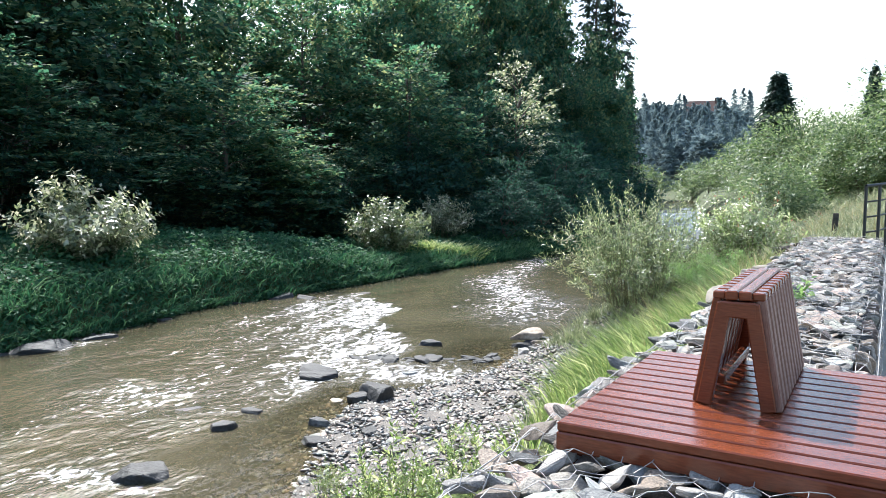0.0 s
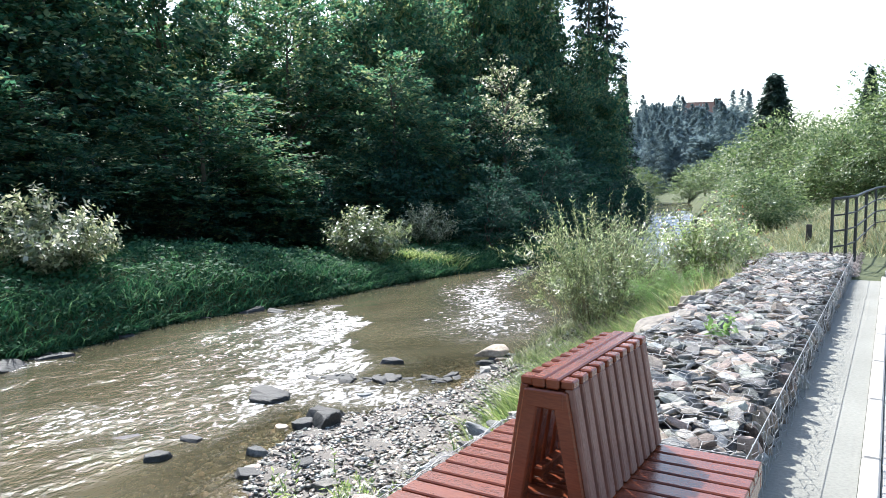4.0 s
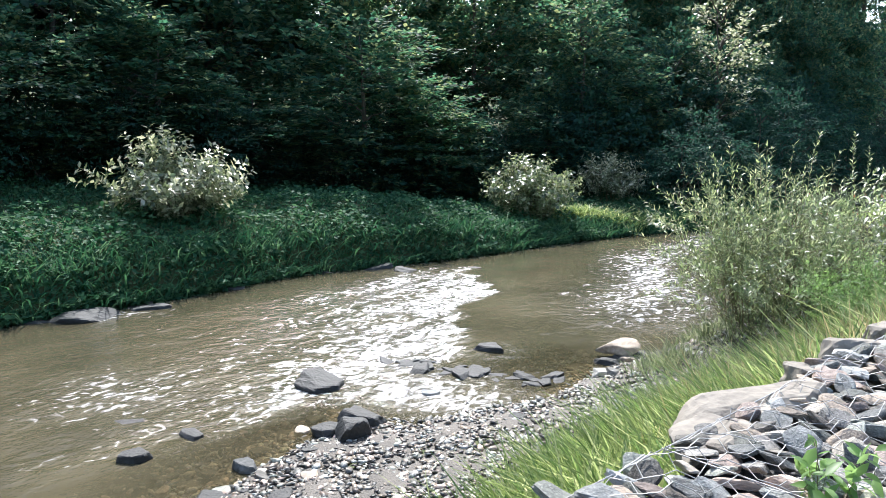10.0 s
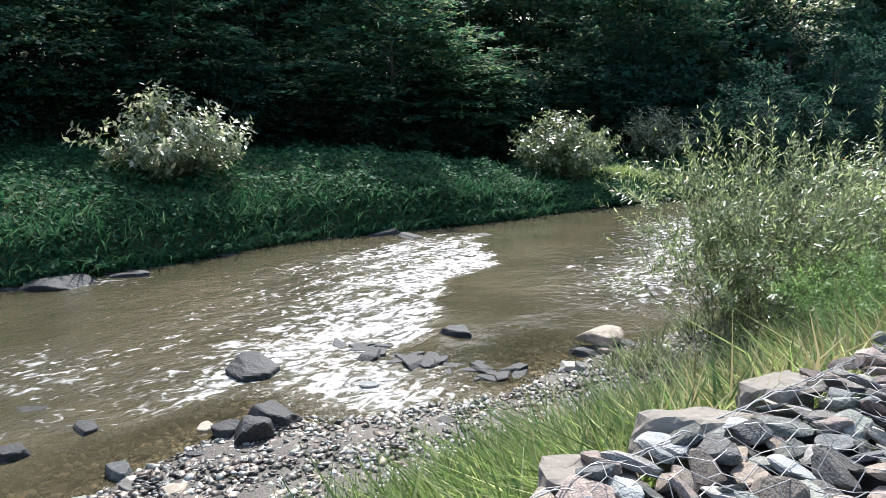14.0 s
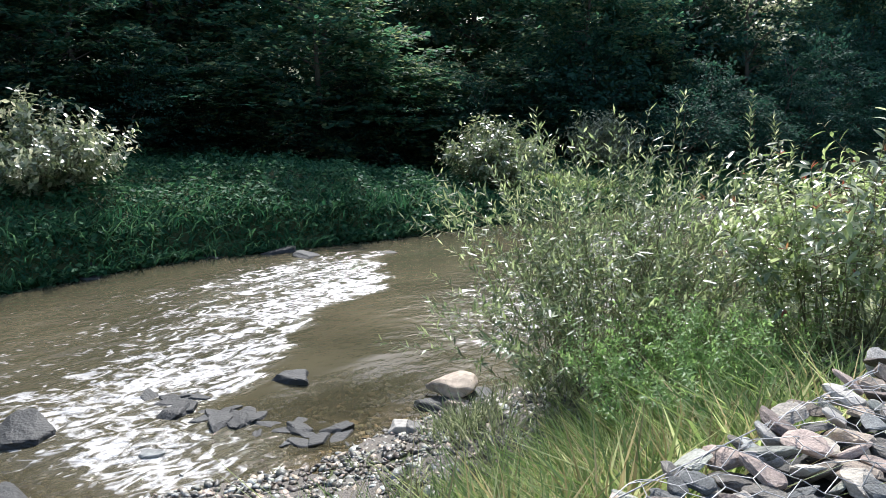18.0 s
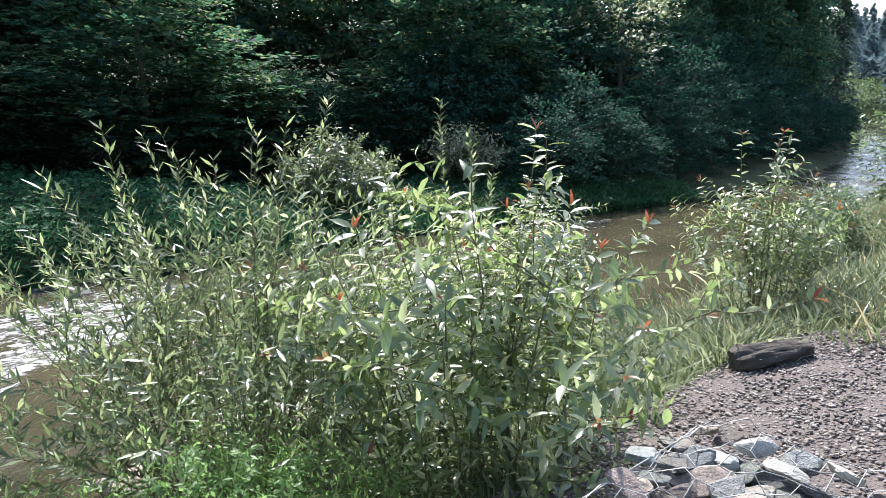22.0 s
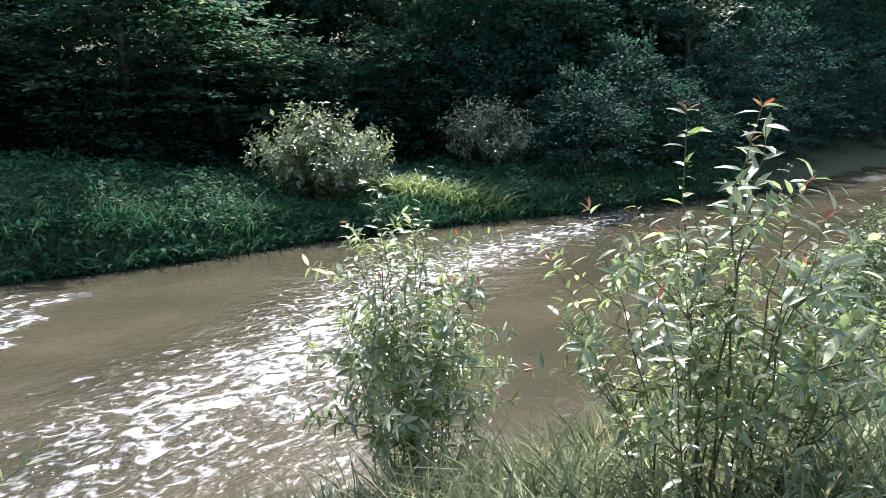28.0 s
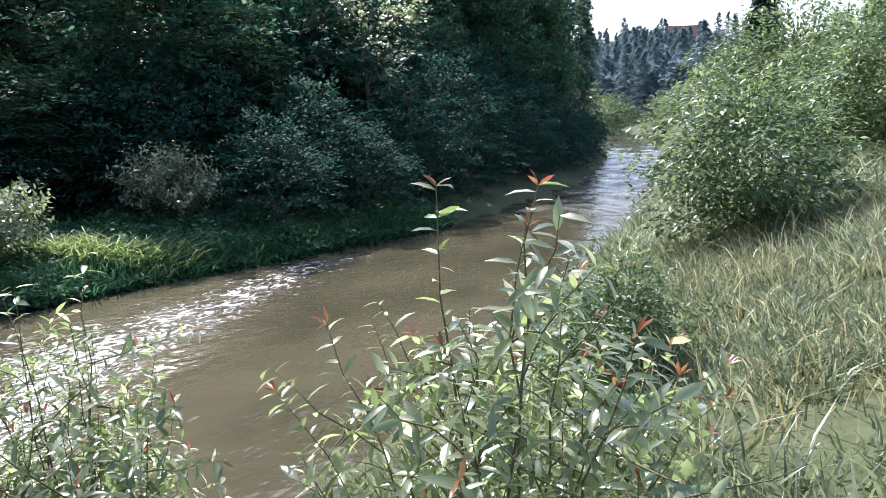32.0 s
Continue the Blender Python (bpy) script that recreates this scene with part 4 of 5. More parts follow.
stemmed("red_tipped_shrub", "open shrub of glossy leaves with red shoot tips", "shrub", -1.84, 12.98, float(land(-1.84, 12.98)) - 0.08, q, L_BROAD, "broad-leaved shrubs")
q = stem_bush(74, 34, 1.95, 0.6, 60, 0.078, 0.3, base=0.2, twigs=3, start=0.15, radius=0.007, tip=2, split=True)
stemmed("waterside_shrub", "upright light-green shrub at the water's edge", "shrub", -3.6, 13.0, float(land(-3.6, 13.0)) - 0.05, q, L_BROAD, "broad-leaved shrubs")
w, l, _ = stem_bush(75, 120, 0.85, 0.85, 66, 0.034, 0.33, base=0.35, rich=False, twigs=4, start=0.05, radius=0.003)
plant("feathery_plant", "low fresh-green feathery plant beside the gabion", "plant", -1.62, 8.95, float(land(-1.62, 8.95)) - 0.03, w, l, L_FERN)
w, l, _ = stem_bush(76, 22, 1.22, 0.34, 56, 0.05, 0.3, base=0.2, rich=False, twigs=3, start=0.1, radius=0.004, up=0.8)
weed = plant("gravel_weed", "thin weedy plant growing in the gravel", "weed", -1.98, 2.1, float(land(-1.98, 2.1)) - 0.02, w, l, L_LUSH, group="weeds on the gravel")
again(weed, -2.15, 2.35, float(land(-2.15, 2.35)) - 0.02, 70, 0.9)
again(weed, -1.85, 2.45, float(land(-1.85, 2.45)) - 0.02, 160, 0.9)
again(weed, -3.6, 3.3, float(land(-3.6, 3.3)) - 0.02, 200, 0.4)
w, l, _ = stem_bush(77, 7, 0.24, 0.12, 8, 0.06, 0.4, base=0.03, twigs=1, start=0.2, radius=0.003)
plant("gabion_seedling", "small green seedling growing between gabion stones", "plant", -0.235, 4.1, float(gabion_top(4.3)) - 0.04, w, l, L_FERN)

# bushes and light trees of the near bank upstream
w, l = crown_tree(81, 1.85, 1.15, 12000, low=0.0, leaf=0.085, wide=0.038, clump=24, flat=0.8, lobes=0.35)
big_bush = plant("bank_bush", "large round light-green bush on the meadow bank", "bush", -2.3, 20.2, float(land(-2.3, 20.2)) - 0.1, w, l, L_BUSH, woodname="branch_frame", group="meadow bank bushes")
for x, y, s, t in ((-0.6, 27.5, 1.05, 1.1), (0.9, 26, 0.9, 1.1), (-1.6, 32, 1.2, 1.1), (-3.9, 35, 0.8, 0.8), (1.8, 28, 1.3, 1.2), (-3.4, 36, 1.5, 1.1), (-5.3, 42, 1.0, 0.8), (1.0, 36, 1.7, 1.2), (-7.6, 52, 1.1, 0.8), (-2.3, 15.5, 0.3, 1.2)):
    again(big_bush, x, y, float(land(x, y)) - 0.15, rng.uniform(0, 360), s * 1.4, t)
w, l = crown_tree(82, 4.9, 2.7, 6500, low=0.05, leaf=0.2, wide=0.11, clump=26, lobes=0.25)
light_tree = plant("light_tree", "light-green rounded tree beyond the meadow", "tree", -8.5, 60, float(land(-8.5, 60)), w, l, L_BUSH, M_BARK, woodname="trunk", group="light trees upstream")
for x, y, s in ((-5.6, 53, 0.85), (-2.2, 46, 0.95), (3.5, 44, 1.0), (-12.5, 72, 0.9), (-6, 70, 0.8), (-2.5, 66, 1.0), (-17, 84, 0.8), (5, 58, 1.1), (-9, 88, 0.8), (-22, 98, 1.0), (-27, 96, 1.0), (-32, 100, 1.2), (-36, 108, 1.2), (-16, 98, 0.9)):
    again(light_tree, x, y, float(land(x, y)) - 0.2, rng.uniform(0, 360), s)

# far woods on the hill, the haze of distance put into their leaf colour
w, l = spruce_tree(91, 13, 3.0, 2600)
cw, cl = spruce_tree(93, 13, 4.6, 8500)
far_spruce = plant("far_spruce", "dark full spruce standing alone upstream", "tree", -11.7, 95.6, 0, cw, cl, L_SPRUCE, M_BARK, woodname="trunk", group="far woods")
far_spruce.location.z = 0.6
again(far_spruce, -1.8, 95, 3.2, 40, 0.5, 1.6)
g2 = np.random.default_rng(8)
V, F, at = [], [], 0
lv, lf = l
cw, cl = crown_tree(92, 9, 3.4, 1300, low=0.0, leaf=0.9, wide=0.6, clump=20)
for i in range(420):
    yy = g2.uniform(135, 330)
    xx = g2.uniform(-0.36, -0.15) * yy
    if abs(xx + 64) < 12 and yy > 280:
        continue
    v, f = (lv, lf) if g2.random() < 0.55 else cl
    a, s = g2.uniform(0, 6.28), g2.uniform(0.45, 1.3)
    rot = np.array([[math.cos(a), -math.sin(a), 0], [math.sin(a), math.cos(a), 0], [0, 0, 1]]) * s
    V.append(v @ rot.T + [xx, yy, float(land(xx, yy)) - 0.5])
    F.append(f + at)
    at += len(v)
tagged(new("far_woods", mesh_np("far_woods", np.concatenate(V), np.concatenate(F), L_FAR)), "distant woods on the hill upstream, haze put into the leaf colour", "woods", kind="stuff")

# near grass
def tuft_field(name, label, n, x0, x1, y0, y1, h, w, material, lean=0.8, per=16, spread=0.05, way=None):
    """Grass in tufts: each tuft has its own height and its blades arch outwards; way: a direction the blades hang towards."""
    k = n // per
    cx, cy = rng.uniform(x0, x1, k), rng.uniform(y0, y1, k)
    cx = cx + rng.normal(size=k) * 0.12
    cy = cy + rng.normal(size=k) * 0.3
    keep = (np.sin(cx * 5.1 + 1.3 * cy) * np.sin(cy * 4.3 - cx) + rng.normal(size=k) * 0.5 > -0.75) & (cx > near_x(cy) + 0.25) & ((cx < -0.7) | (cy > 11.9))
    cx, cy = np.repeat(cx[keep], per), np.repeat(cy[keep], per)
    hh = np.repeat(h * rng.uniform(0.5, 1.25, keep.sum()), per)
    dx, dy = rng.normal(size=len(cx)) * spread, rng.normal(size=len(cx)) * spread
    a = np.arctan2(dy, dx) + rng.normal(size=len(cx)) * 0.5
    if way is not None:
        a = np.where(rng.random(len(a)) < 0.15, way + rng.normal(size=len(a)) * 0.8, a)
    x, y = cx + dx, cy + dy
    tagged(new(name, mesh_np(name, *blades(x, y, land(x, y), hh, np.full(len(x), w), rng, lean, a), material)), label, "grass", kind="stuff")


tuft_field("bank_grass_near", "long green grass hanging beside the gabion", 36000, -2.3, -0.74, 4.6, 8.7, 0.4, 0.016, L_LUSH, 0.95, 40, 0.08, 3.5)
tuft_field("bank_grass_thin", "thin grass at the foot of the gabion", 7000, -1.7, -0.7, -1.5, 5.0, 0.26, 0.013, L_LUSH, 1.2, 14, 0.04)
tuft_field("dry_grass", "yellowing grass stems beside the gabion", 5000, -1.9, -0.8, 5.9, 8.5, 0.5, 0.011, L_DRY, 0.5, 20, 0.06)
tuft_field("meadow_grass", "long bent meadow grass on the river bank", 64000, -3.9, 3.0, 11.9, 21, 0.22, 0.014, L_GRASS, 1.1, 26, 0.09, 3.8)
tuft_field("meadow_straw", "dry stems among the meadow grass", 6000, -3.6, 3.0, 11.9, 21, 0.4, 0.008, L_DRY, 1.0, 9, 0.06)
tuft_field("meadow_grass_far", "meadow grass farther up the bank", 24000, -6, 6, 21, 38, 0.42, 0.025, L_GRASS, 1.2, 20, 0.12)
tuft_field("shore_grass", "short grass round the shrubs near the water", 14000, -4.0, -1.3, 8.6, 13.0, 0.28, 0.014, L_GRASS, 1.1, 20, 0.05)


# ---- gravel bar and shallows ----
rng = np.random.default_rng(31)
bar_x = np.arange(-7.4, -1.9, 0.12)
tagged(new("gravel_bar", grid(bar_x, np.arange(-2, 10.4, 0.12), lambda x, y: land(x, y) + 0.015 + 0.02 * np.sin(x * 7 + y * 3) * np.sin(y * 6) - 0.12 * np.clip((x + 2.4 + 0.3 * np.sin(y * 1.7) + 0.15 * np.sin(y * 4.1)) / 0.3, 0, 1) - 0.12 * np.clip((-1.0 + 0.4 * np.sin(x * 2.3) - y) / 0.4, 0, 1), "gravel_bar", M_SILT)), "silty gravel bar sloping into shallow water", "gravel", kind="structure")
pebble_kinds = [stone_mesh(rng, M_PEBBLE, 1.0, rng.uniform(0.55, 0.9), rng.uniform(0.22, 0.4), sub=1, cuts=5, worn=14, name="pebble") for _ in range(10)]
places = []
for i in range(17000):
    y = rng.uniform(1.2, 9.9)
    x = near_x(y) + rng.uniform(-2.0, 2.3)
    if x > -2.0:
        continue
    s = rng.uniform(0.035, 0.1) * (1.5 if rng.random() < 0.08 else 1)
    z = float(land(x, y)) + 0.02
    if z < WATER - 0.06:
        if rng.random() < 0.55:
            continue
        s *= 1.3
        z = max(z, WATER - 0.085 - 0.05 * rng.random())
    places.append((int(rng.integers(10)), (x, y, z), (rng.normal() * 0.3, rng.normal() * 0.3, rng.uniform(0, 6.28)), s))
tagged(new("gravel_pebbles", mesh_np("gravel_pebbles", *joined_copies(pebble_kinds, places), M_PEBBLE)), "flat grey and brown pebbles of the gravel bar", "pebbles", kind="stuff")


# ---- rocks in and beside the river ----
def rock(x, y, sx, sy, sz, turn, wet=True, z=None, label="", name="river_rock"):
    me = stone_mesh(rng, M_SLAB if name == "boulder" else M_WET_AND_CORE if wet else M_STONE, sx * 1.1, sy * 1.1, sz * 1.05, sub=4, cuts=15, worn=rng.uniform(30, 60), name="rock", smooth=False)
    ob = new(name, me)
    base = max(float(land(x, y)), WATER - 0.055) if z is None else z
    ob.matrix_world = pose(x, y, base + sz * 0.18, rng.normal() * 4, rng.normal() * 4, turn)
    tagged(ob, label or ("dark wet rock in the shallow river" if wet else "pale grey stone on the gravel bar"), "rock", group="rocks in the river")


for x, y, sx, sy, sz, turn in ((-6.3, 7.6, 0.36, 0.26, 0.17, 20), (-5.95, 7.75, 0.34, 0.18, 0.1, 35), (-5.62, 7.85, 0.32, 0.18, 0.1, 25), (-5.25, 8.15, 0.4, 0.24, 0.14, 40), (-4.98, 8.5, 0.3, 0.2, 0.15, 30), (-4.75, 8.62, 0.25, 0.18, 0.12, 10)):
    rock(x, y, sx, sy * 0.8, sz * 0.6, turn, label="dark wet stone of a low sill across the river")
for x, y, sx, sy, sz, turn in ((-6.34, 6.4, 0.62, 0.4, 0.24, 10), (-6.03, 8.7, 0.42, 0.3, 0.26, 50), (-5.97, 4.78, 0.3, 0.2, 0.14, 0), (-5.84, 4.2, 0.3, 0.26, 0.2, 30), (-6.7, 4.4, 0.4, 0.22, 0.1, 60), (-5.42, 2.9, 0.5, 0.36, 0.24, 15)):
    rock(x, y, sx, sy, sz, turn)
for x, y, sx, sy, sz, turn in ((-11.25, 5.3, 0.9, 0.5, 0.25, 70), (-11.2, 6.4, 0.6, 0.35, 0.2, 80), (-10.9, 11.3, 0.6, 0.4, 0.2, 70), (-11.5, 11.0, 0.7, 0.4, 0.22, 80), (-10.3, 12.5, 0.4, 0.3, 0.15, 30)):
    rock(x, y, sx, sy, sz, turn, label="wet rock along the far waterline")
for x, y, sx, sy, sz, turn in ((-4.72, 9.5, 0.45, 0.28, 0.16, 25), (-4.52, 9.62, 0.26, 0.22, 0.14, 0), (-4.45, 8.95, 0.24, 0.2, 0.14, 40), (-4.3, 9.0, 0.2, 0.16, 0.1, 0), (-5.15, 6.15, 0.5, 0.35, 0.22, 30), (-4.92, 5.85, 0.3, 0.28, 0.26, 60), (-5.15, 5.7, 0.28, 0.2, 0.14, 10), (-5.4, 5.62, 0.18, 0.16, 0.12, 80), (-5.0, 4.84, 0.24, 0.2, 0.16, 20), (-4.65, 4.4, 0.4, 0.3, 0.12, 50), (-3.7, 4.4, 0.28, 0.2, 0.12, 20)):
    rock(x, y, sx, sy, sz, turn, wet=sx > 0.27 and x < -4.6)


for k in range(60):
    u = rng.uniform(0, 1)
    s = rng.uniform(0.08, 0.24)
    rock(-6.4 + 1.75 * u + rng.normal() * 0.09, 7.62 + 0.95 * u ** 1.5 + rng.normal() * 0.12, s * 1.4, s * 0.8, s * 0.5, rng.uniform(0, 180), z=WATER - 0.08 + 0.06 * rng.random(), label="small dark stone of a low sill across the river")
for k in range(26):
    y = rng.uniform(3.6, 8.8)
    s = rng.uniform(0.08, 0.17)
    rock(float(near_x(y)) + rng.normal() * 0.45, y, s * 1.3, s, s * 0.5, rng.uniform(0, 180), wet=k % 2 == 0, label="" if k % 2 else "dark wet stone at the water's edge")
for k in range(16):
    y = rng.uniform(4.6, 13)
    s = rng.uniform(0.12, 0.32)
    rock(float(far_x(y)) + 0.12 + rng.normal() * 0.12, y, s * 1.5, s, s * 0.45, rng.uniform(0, 180), label="dark stone along the far waterline")


rock(-4.7, 9.72, 0.56, 0.32, 0.15, 15, wet=False, z=WATER + 0.13, label="flat pale slab lying on darker stones at the water's edge")
rock(-4.62, 9.8, 0.5, 0.34, 0.2, 60, label="dark stone under a pale slab at the water's edge")


# ---- gabion wall ----
stone_kinds = [stone_mesh(rng, M_STONE, 1.0, rng.uniform(0.6, 0.85), rng.uniform(0.4, 0.6), sub=3, cuts=10, worn=rng.uniform(50, 90), smooth=False, rough=0.6, deep=0.42) for _ in range(24)]
BW, BH, BL = 0.86, 0.3, 2.0


def wire_lines(width, length, place, g):
    """Hexagonal netting over a face; place maps (across, along) to a point."""
    a, b = 0.085, 0.115
    lines = []
    rows = int(length / (b * 0.75))
    cols = int(width / a)

    def node(u, v):
        return place(min(max(u, 0), width), min(max(v, 0), length))
    for r in range(rows + 1):
        for c in range(cols + 1):
            u = (c + 0.5 * (r % 2)) * a
            v = r * b * 0.75
            p = [node(u, v), node(u + a / 2, v + b * 0.25), node(u - a / 2, v + b * 0.25)]
            lines += [(p[0], p[1]), (p[0], p[2]), (p[1], node(u + a / 2, v + b * 0.75))]
    return lines


g3 = np.random.default_rng(77)
lift = g3.normal(size=(64, 64)) * 0.012


def net(face, u, v):
    k = lift[int(u * 23) % 64, int(v * 19) % 64]
    sag = 0.006 * math.sin(u * 31 + v * 17)
    if face == "top":
        return (-u + 0.012, v, 0.052 + k + sag)
    return (0.05 + k * 0.6 + sag, v, 0.03 - u)


segs = wire_lines(BW, BL, lambda u, v: net("top", u, v), g3) + wire_lines(BH, BL, lambda u, v: net("side", u, v), g3)
wire_v, wire_f = tubes([(np.array([p, q]), [0.0016, 0.0016]) for p, q in segs if p != q], 3)
wire_me = mesh_np("wire_mesh", wire_v, wire_f, M_WIRE)
rim_v, rim_f = tubes([(np.array(p), [0.0022] * len(p)) for p in (
    [(0.05, 0, 0.05), (0.05, BL, 0.05)], [(-BW, 0, 0.04), (-BW, BL, 0.04)], [(0.05, 0, 0.05), (0.05, 0, -BH)], [(0.05, 0, 0.05), (-BW, 0, 0.045)])], 5)
rim_me = mesh_np("frame_wire", rim_v, rim_f, M_WIRE)
# Plain near-black box; its colour stands for the shade in the gaps.
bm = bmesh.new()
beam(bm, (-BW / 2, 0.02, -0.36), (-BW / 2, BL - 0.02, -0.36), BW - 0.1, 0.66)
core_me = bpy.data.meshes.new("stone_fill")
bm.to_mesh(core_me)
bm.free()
core_me.materials.append(M_WET_AND_CORE)
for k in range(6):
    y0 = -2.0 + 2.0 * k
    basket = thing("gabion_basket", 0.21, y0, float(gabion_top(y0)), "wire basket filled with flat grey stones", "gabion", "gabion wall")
    child("stone_fill", core_me, basket, "plain dark box standing for the shade between the stones")
    child("wire_mesh", wire_me, basket, "galvanised hexagonal wire netting")
    child("frame_wire", rim_me, basket)
    # lid layer
    y = 0.05
    while y < BL - 0.02:
        d = g3.uniform(0.055, 0.098)
        x = -0.03 - g3.uniform(0, 0.05)
        while x > -BW + 0.02:
            w = g3.uniform(0.06, 0.155)
            ob = child("stone", stone_kinds[g3.integers(24)], basket)
            s = w * 1.08
            ob.matrix_local = pose(x - w / 2, y + g3.normal() * 0.012, 0.014 + g3.normal() * 0.012, g3.normal() * 17, g3.normal() * 17, g3.normal() * 30) @ Matrix.Diagonal((s, s * d / w * 1.7, s * g3.uniform(0.4, 0.7), 1))
            x -= w * 0.86
        y += d * 0.86
    # face towards the path
    z = -0.03
    while z > -BH + 0.02:
        hgt = g3.uniform(0.07, 0.11)
        y = 0.02
        while y < BL - 0.03:
            w = g3.uniform(0.09, 0.17)
            ob = child("stone", stone_kinds[g3.integers(24)], basket)
            ob.matrix_local = pose(-0.02 + g3.normal() * 0.008, y + w / 2, z - hgt / 2, g3.normal() * 8, 80 + g3.normal() * 10, 90 + g3.normal() * 10) @ Matrix.Diagonal((hgt * 1.3, w * 1.35, w * 0.55, 1))
            y += w * 0.95
        z -= hgt * 0.95
# large flat boulders tucked along the river side
for x, y, sx, sy, sz, turn, z in ((-0.66, 4.72, 0.5, 0.24, 0.16, 62, 0.06), (-0.7, 5.2, 0.34, 0.26, 0.15, 70, 0.06), (-0.7, 5.62, 0.42, 0.24, 0.17, 80, 0.06), (-0.64, 4.3, 0.36, 0.22, 0.15, 100, 0.06), (-0.72, 6.05, 0.34, 0.2, 0.15, 85, 0.06)):
    rock(x, y, sx, sy, sz, turn, wet=False, z=z, label="large flat beige boulder beside the gabion wall", name="boulder")

# ---- paving beyond the kerb ----
base = grid(np.array([0.655, 2.0, 4.2]), np.arange(-12, 9.9, 0.5), lambda x, y: path_z(y) - 0.006 + 0 * x, "paving_bed", M_CONC)
tagged(new("pavement", base), "pale grey block paving beside the kerb", "pavement", kind="structure")
field = thing("block_paving", 0.66, 2.0, float(path_z(2.0)), "pale grey rectangular paving blocks", "paving", kind="structure")
bm = bmesh.new()
beam(bm, (0.0, 0.0, -0.028), (0.162, 0.0, -0.028), 0.08, 0.06, bevel=0.004)
block = bpy.data.meshes.new("paving_block")
bm.to_mesh(block)
bm.free()
block.materials.append(M_PAVER)
bm = bmesh.new()
beam(bm, (0.0, 0.0, -0.028), (0.08, 0.0, -0.028), 0.08, 0.06, bevel=0.004)
half = bpy.data.meshes.new("paving_block")
bm.to_mesh(half)
bm.free()
half.materials.append(M_PAVER)
for i in range(88):
    for j in range(4):
        ob = child("paving_block", half if i % 2 and j == 0 else block, field)
        ob.location = (j * 0.168 - (0.084 if i % 2 and j else 0.0), 0.085 * i, g3.normal() * 0.0012)

# the paving goes on up the slope beyond the wall, behind a kerb that bends away
upper_edge = lambda y: 0.7 + 0.07 * (y - 9.9)
ys = np.arange(9.9, 19.6, 0.45)
X = np.stack([upper_edge(ys), 0 * ys + 2.4, 0 * ys + 4.2], 1)
Y = np.repeat(ys[:, None], 3, 1)
V = np.stack([X, Y, land(X, Y) + 0.05], -1).reshape(-1, 3)
i = np.arange(len(ys) - 1)[:, None] * 3 + np.arange(2)[None]
F = np.stack([i, i + 1, i + 4, i + 3], -1).reshape(-1, 4)
tagged(new("pavement_upper", mesh_np("pavement_upper", V, F, M_PAVER, True)), "pale paving climbing the slope beyond the wall", "pavement", kind="structure")
kerb_upper = thing("kerb_upper", 0, 0, 0, "pale concrete kerb bending away up the slope", "kerb", kind="structure")
for k in range(10):
    bm = bmesh.new()
    a, c = 9.9 + 0.9 * k, 10.788 + 0.9 * k
    pa, pc = [(float(upper_edge(q)) - 0.05, q, float(land(upper_edge(q), q)) + 0.03) for q in (a, c)]
    beam(bm, pa, pc, 0.08, 0.12, bevel=0.008)
    part("kerb_stone", bm, M_KERB, kerb_upper)

rock(1.0, 7.6, 0.5, 0.42, 0.32, 30, wet=False, z=float(path_z(7.6)), label="grey boulder standing beside the paving", name="boulder")

# ---- gravel track at the end of the wall, with a dead log ----
track = grid(np.arange(-1.35, 0.4, 0.15), np.arange(9.75, 12.3, 0.15), lambda x, y: land(x, y) + 0.012 + 0.01 * np.sin(9 * x) * np.sin(8 * y), "gravel_track", M_GRAVEL)
tagged(new("gravel_track", track), "reddish gravel track leaving the end of the wall", "track", kind="structure")
places = []
for i in range(9000):
    x, y = rng.uniform(-1.35, 0.34), rng.uniform(9.8, 12.2)
    places.append((int(rng.integers(10)), (x, y, float(land(x, y)) + 0.018), (rng.normal() * 0.3, rng.normal() * 0.3, rng.uniform(0, 6.28)), rng.uniform(0.012, 0.028)))
tagged(new("track_gravel", mesh_np("track_gravel", *joined_copies(pebble_kinds, places), M_CHIP)), "loose chips on the gravel track", "gravel", kind="stuff")


def log():
    ob = thing("log", -1.14, 11.6, float(land(-1.14, 11.6)), "short weathered grey piece of dead log on gravel", "log")
    ob.rotation_euler = (0, radians(-6), radians(56))
    n, m = 32, 15
    t = np.linspace(-0.2, 0.2, m)
    a = np.linspace(0, 2 * np.pi, n, endpoint=False)
    T, A = np.meshgrid(t, a, indexing="ij")
    R = 0.074 * (1 - 0.35 * np.abs(T / 0.2) ** 4) * (1 - 0.5 * (T / 0.2)) ** 0.35 * (1 + 0.24 * np.sin(3 * A + 7 * T) + 0.16 * np.sin(7 * A + 19 * T) + 0.1 * np.sin(13 * A - 31 * T))
    V = np.stack([T, R * np.cos(A), 0.05 + R * np.sin(A) * 0.8], -1).reshape(-1, 3)
    i = np.arange(m - 1)[:, None] * n
    j = np.arange(n)[None]
    F = np.stack([i + j, i + (j + 1) % n, i + n + (j + 1) % n, i + n + j], -1).reshape(-1, 4)
    child("bark", mesh_np("bark", V, F, M_LOG, True), ob)
    for s, k in ((-1, 0), (1, m - 1)):
        ring = V[k * n:(k + 1) * n]
        c = ring.mean(0) - [s * 0.01, 0, 0]
        child("cut_end", mesh_np("cut_end", np.concatenate([ring, [c]]), [(q, (q + 1) % n, n) for q in range(n)], M_LOG), ob, "cracked dark cut end")


log()


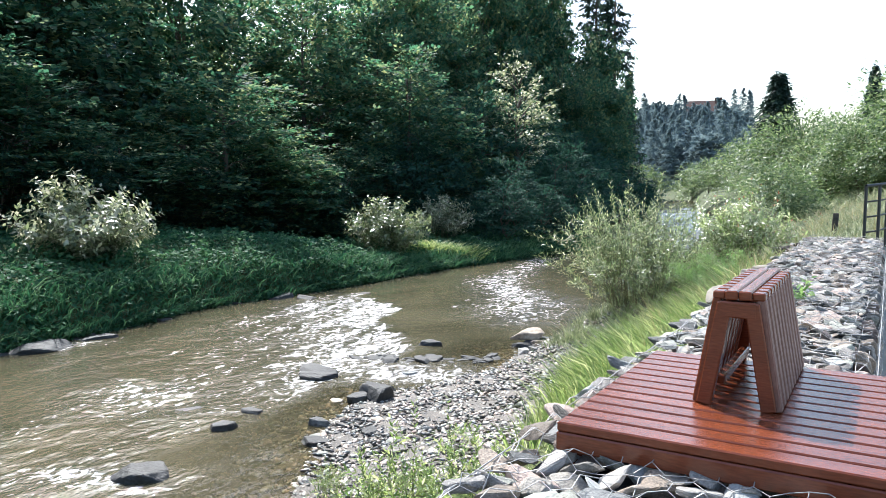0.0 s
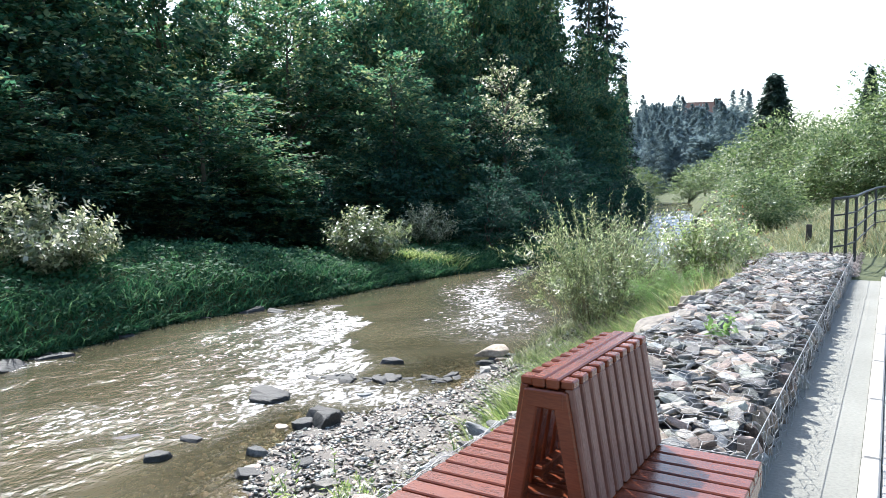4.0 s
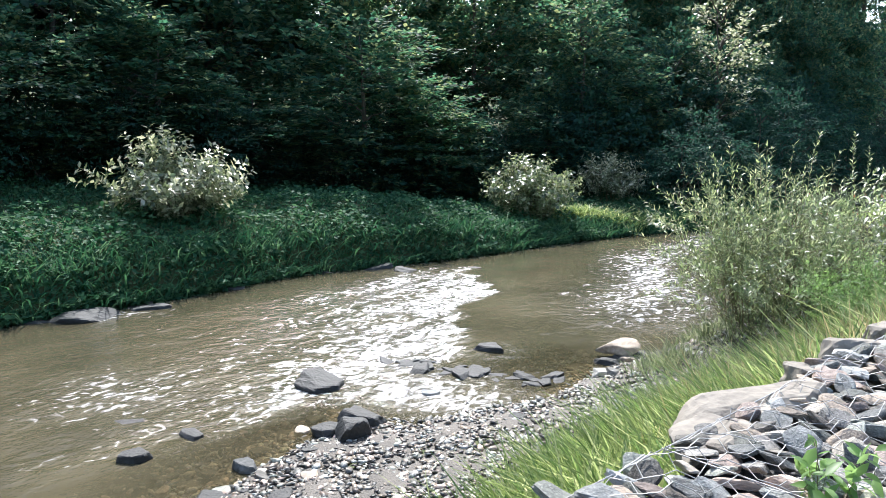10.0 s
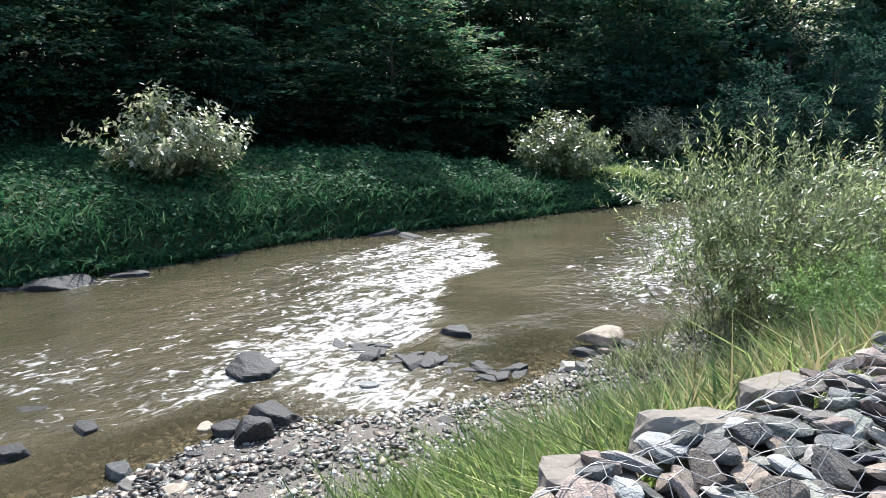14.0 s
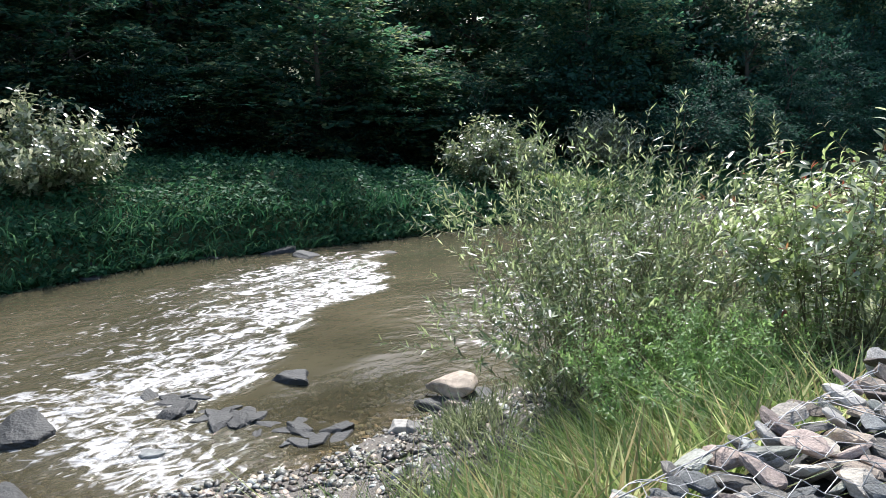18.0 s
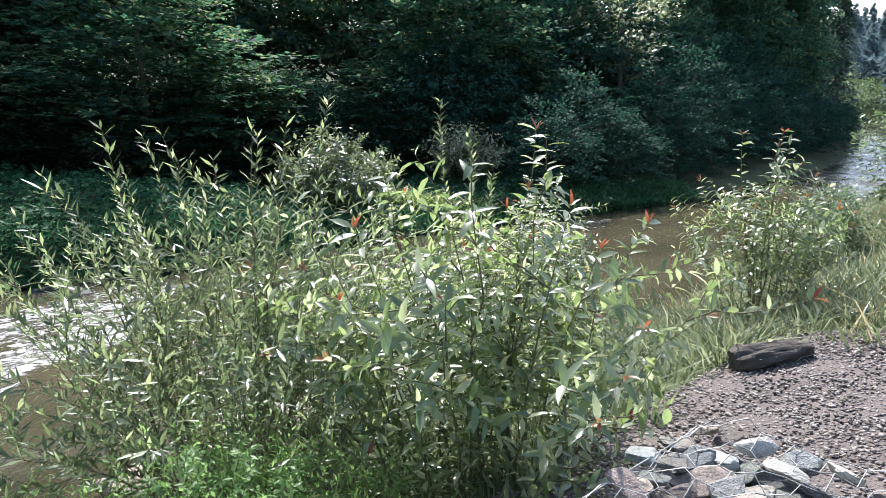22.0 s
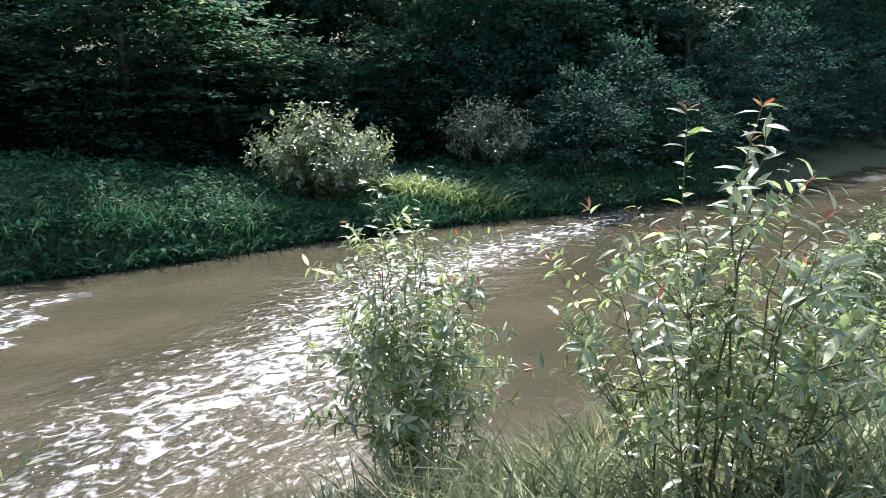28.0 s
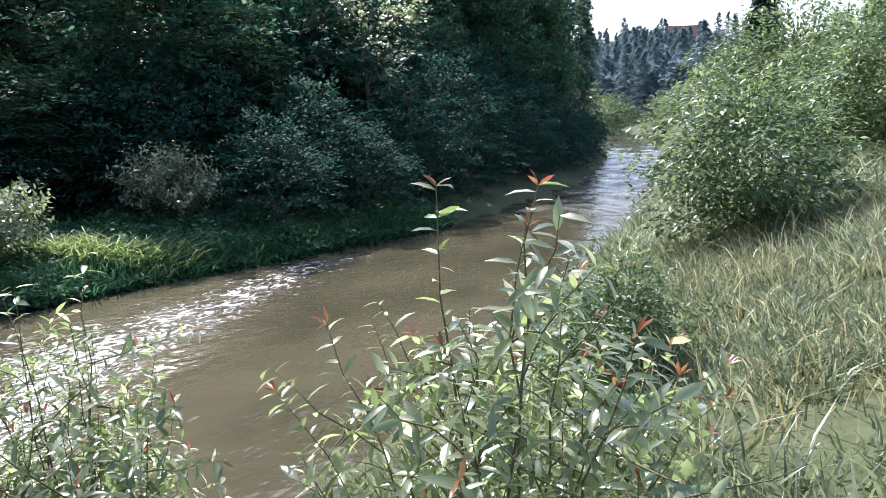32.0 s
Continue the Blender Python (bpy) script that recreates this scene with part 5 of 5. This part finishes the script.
# ---- railing and post beyond the wall ----
def railing():
    """A railing that runs along the bank, then bends away up the slope."""
    ob = thing("railing", -0.02, 10.47, 0.02, "dark green painted steel railing with four thin rails", "railing")
    foot = [Vector(p) for p in [(0.0, 0.0, 0.0), (0.16, 0.16, 0.02), (0.25, 0.71, 0.03), (0.33, 2.22, 0.07), (0.42, 4.53, 0.1), (0.66, 5.04, 0.13), (0.91, 6.04, 0.17), (1.16, 7.04, 0.21)]]
    for p in foot:
        v, f = tubes([(np.array([p - Vector((0, 0, 0.3)), p + Vector((0, 0, 0.84))]), [0.021, 0.021])], 8)
        child("post", mesh_np("post", v, f, M_METAL, True), ob)
    for h, r in ((0.84, 0.02), (0.62, 0.012), (0.41, 0.012), (0.2, 0.012)):
        v, f = tubes([(np.array([p + Vector((0, 0, h)) for p in foot]), [r] * len(foot))], 8)
        child("rail", mesh_np("rail", v, f, M_METAL, True), ob)


railing()
post = thing("wooden_post", -0.55, 13.3, float(land(-0.55, 13.3)), "short weathered wooden post in the grass", "post")
bm = bmesh.new()
beam(bm, (0, 0, -0.2), (0.02, 0, 0.4), 0.09, 0.09, (0, 1, 0), 0.012)
part("shaft", bm, M_LOG, post)


# ---- houses in the distance ----
def house(name, x, y, z, w, d, h, roof, turn, label, tower=False):
    ob = thing(name, x, y, z, label, "house")
    ob.rotation_euler = (0, 0, radians(turn))
    bm = bmesh.new()
    beam(bm, (-w / 2, 0, h / 2 - 1), (w / 2, 0, h / 2 - 1), d, h + 2, bevel=0.02)
    part("wall", bm, M_PLASTER, ob)
    bm = bmesh.new()
    ov = 0.6
    for s in (-1, 1):
        vs = [bm.verts.new(c) for c in ((-w / 2 - ov, s * (d / 2 + ov), h - 0.3), (w / 2 + ov, s * (d / 2 + ov), h - 0.3), (w / 2 + ov, 0, h + roof), (-w / 2 - ov, 0, h + roof))]
        up = [bm.verts.new(v.co + Vector((0, 0, 0.25))) for v in vs]
        bm.faces.new(vs)
        bm.faces.new(up[::-1])
        for i in range(4):
            bm.faces.new([vs[i], vs[(i + 1) % 4], up[(i + 1) % 4], up[i]])
    part("roof", bm, M_ROOF, ob)
    for s in (-1, 1):
        bm = bmesh.new()
        bm.faces.new([bm.verts.new(c) for c in ((s * w / 2, -d / 2, h), (s * w / 2, d / 2, h), (s * w / 2, 0, h + roof))])
        part("gable", bm, M_LOG, ob)
    for i in range(3):
        bm = bmesh.new()
        beam(bm, (-w / 3 + i * w / 3 - 0.5, -d / 2 - 0.03, h * 0.55), (-w / 3 + i * w / 3 + 0.5, -d / 2 - 0.03, h * 0.55), 0.1, 1.3)
        part("window", bm, M_METAL, ob)
    bm = bmesh.new()
    if tower:
        beam(bm, (w / 2 + 1.2, 0, h + roof - 3), (w / 2 + 1.2, 0, h + roof + 1.2), 2.6, 2.6, (0, 1, 0), 0.05)
    else:
        beam(bm, (w / 4, 0.6, h + roof - 1.4), (w / 4, 0.6, h + roof + 0.5), 0.6, 0.6, (0, 1, 0), 0.02)
    part("chimney", bm, M_PLASTER if not tower else M_ROOF, ob)


house("hill_house", -65, 300, 23.0, 11, 9, 4, 4.5, 14, "dark-roofed house on the wooded hill", True)
house("roadside_house", 0.9, 62, 0.7, 9, 7, 2.6, 3.4, 90, "dark-roofed house behind the bushes")

# ---- to true size ----
for ob in [o for o in scene.objects if o.parent is None and o not in (cam, sun)]:
    ob.matrix_basis = Matrix.Diagonal((SIZE, SIZE, SIZE, 1)) @ ob.matrix_basis
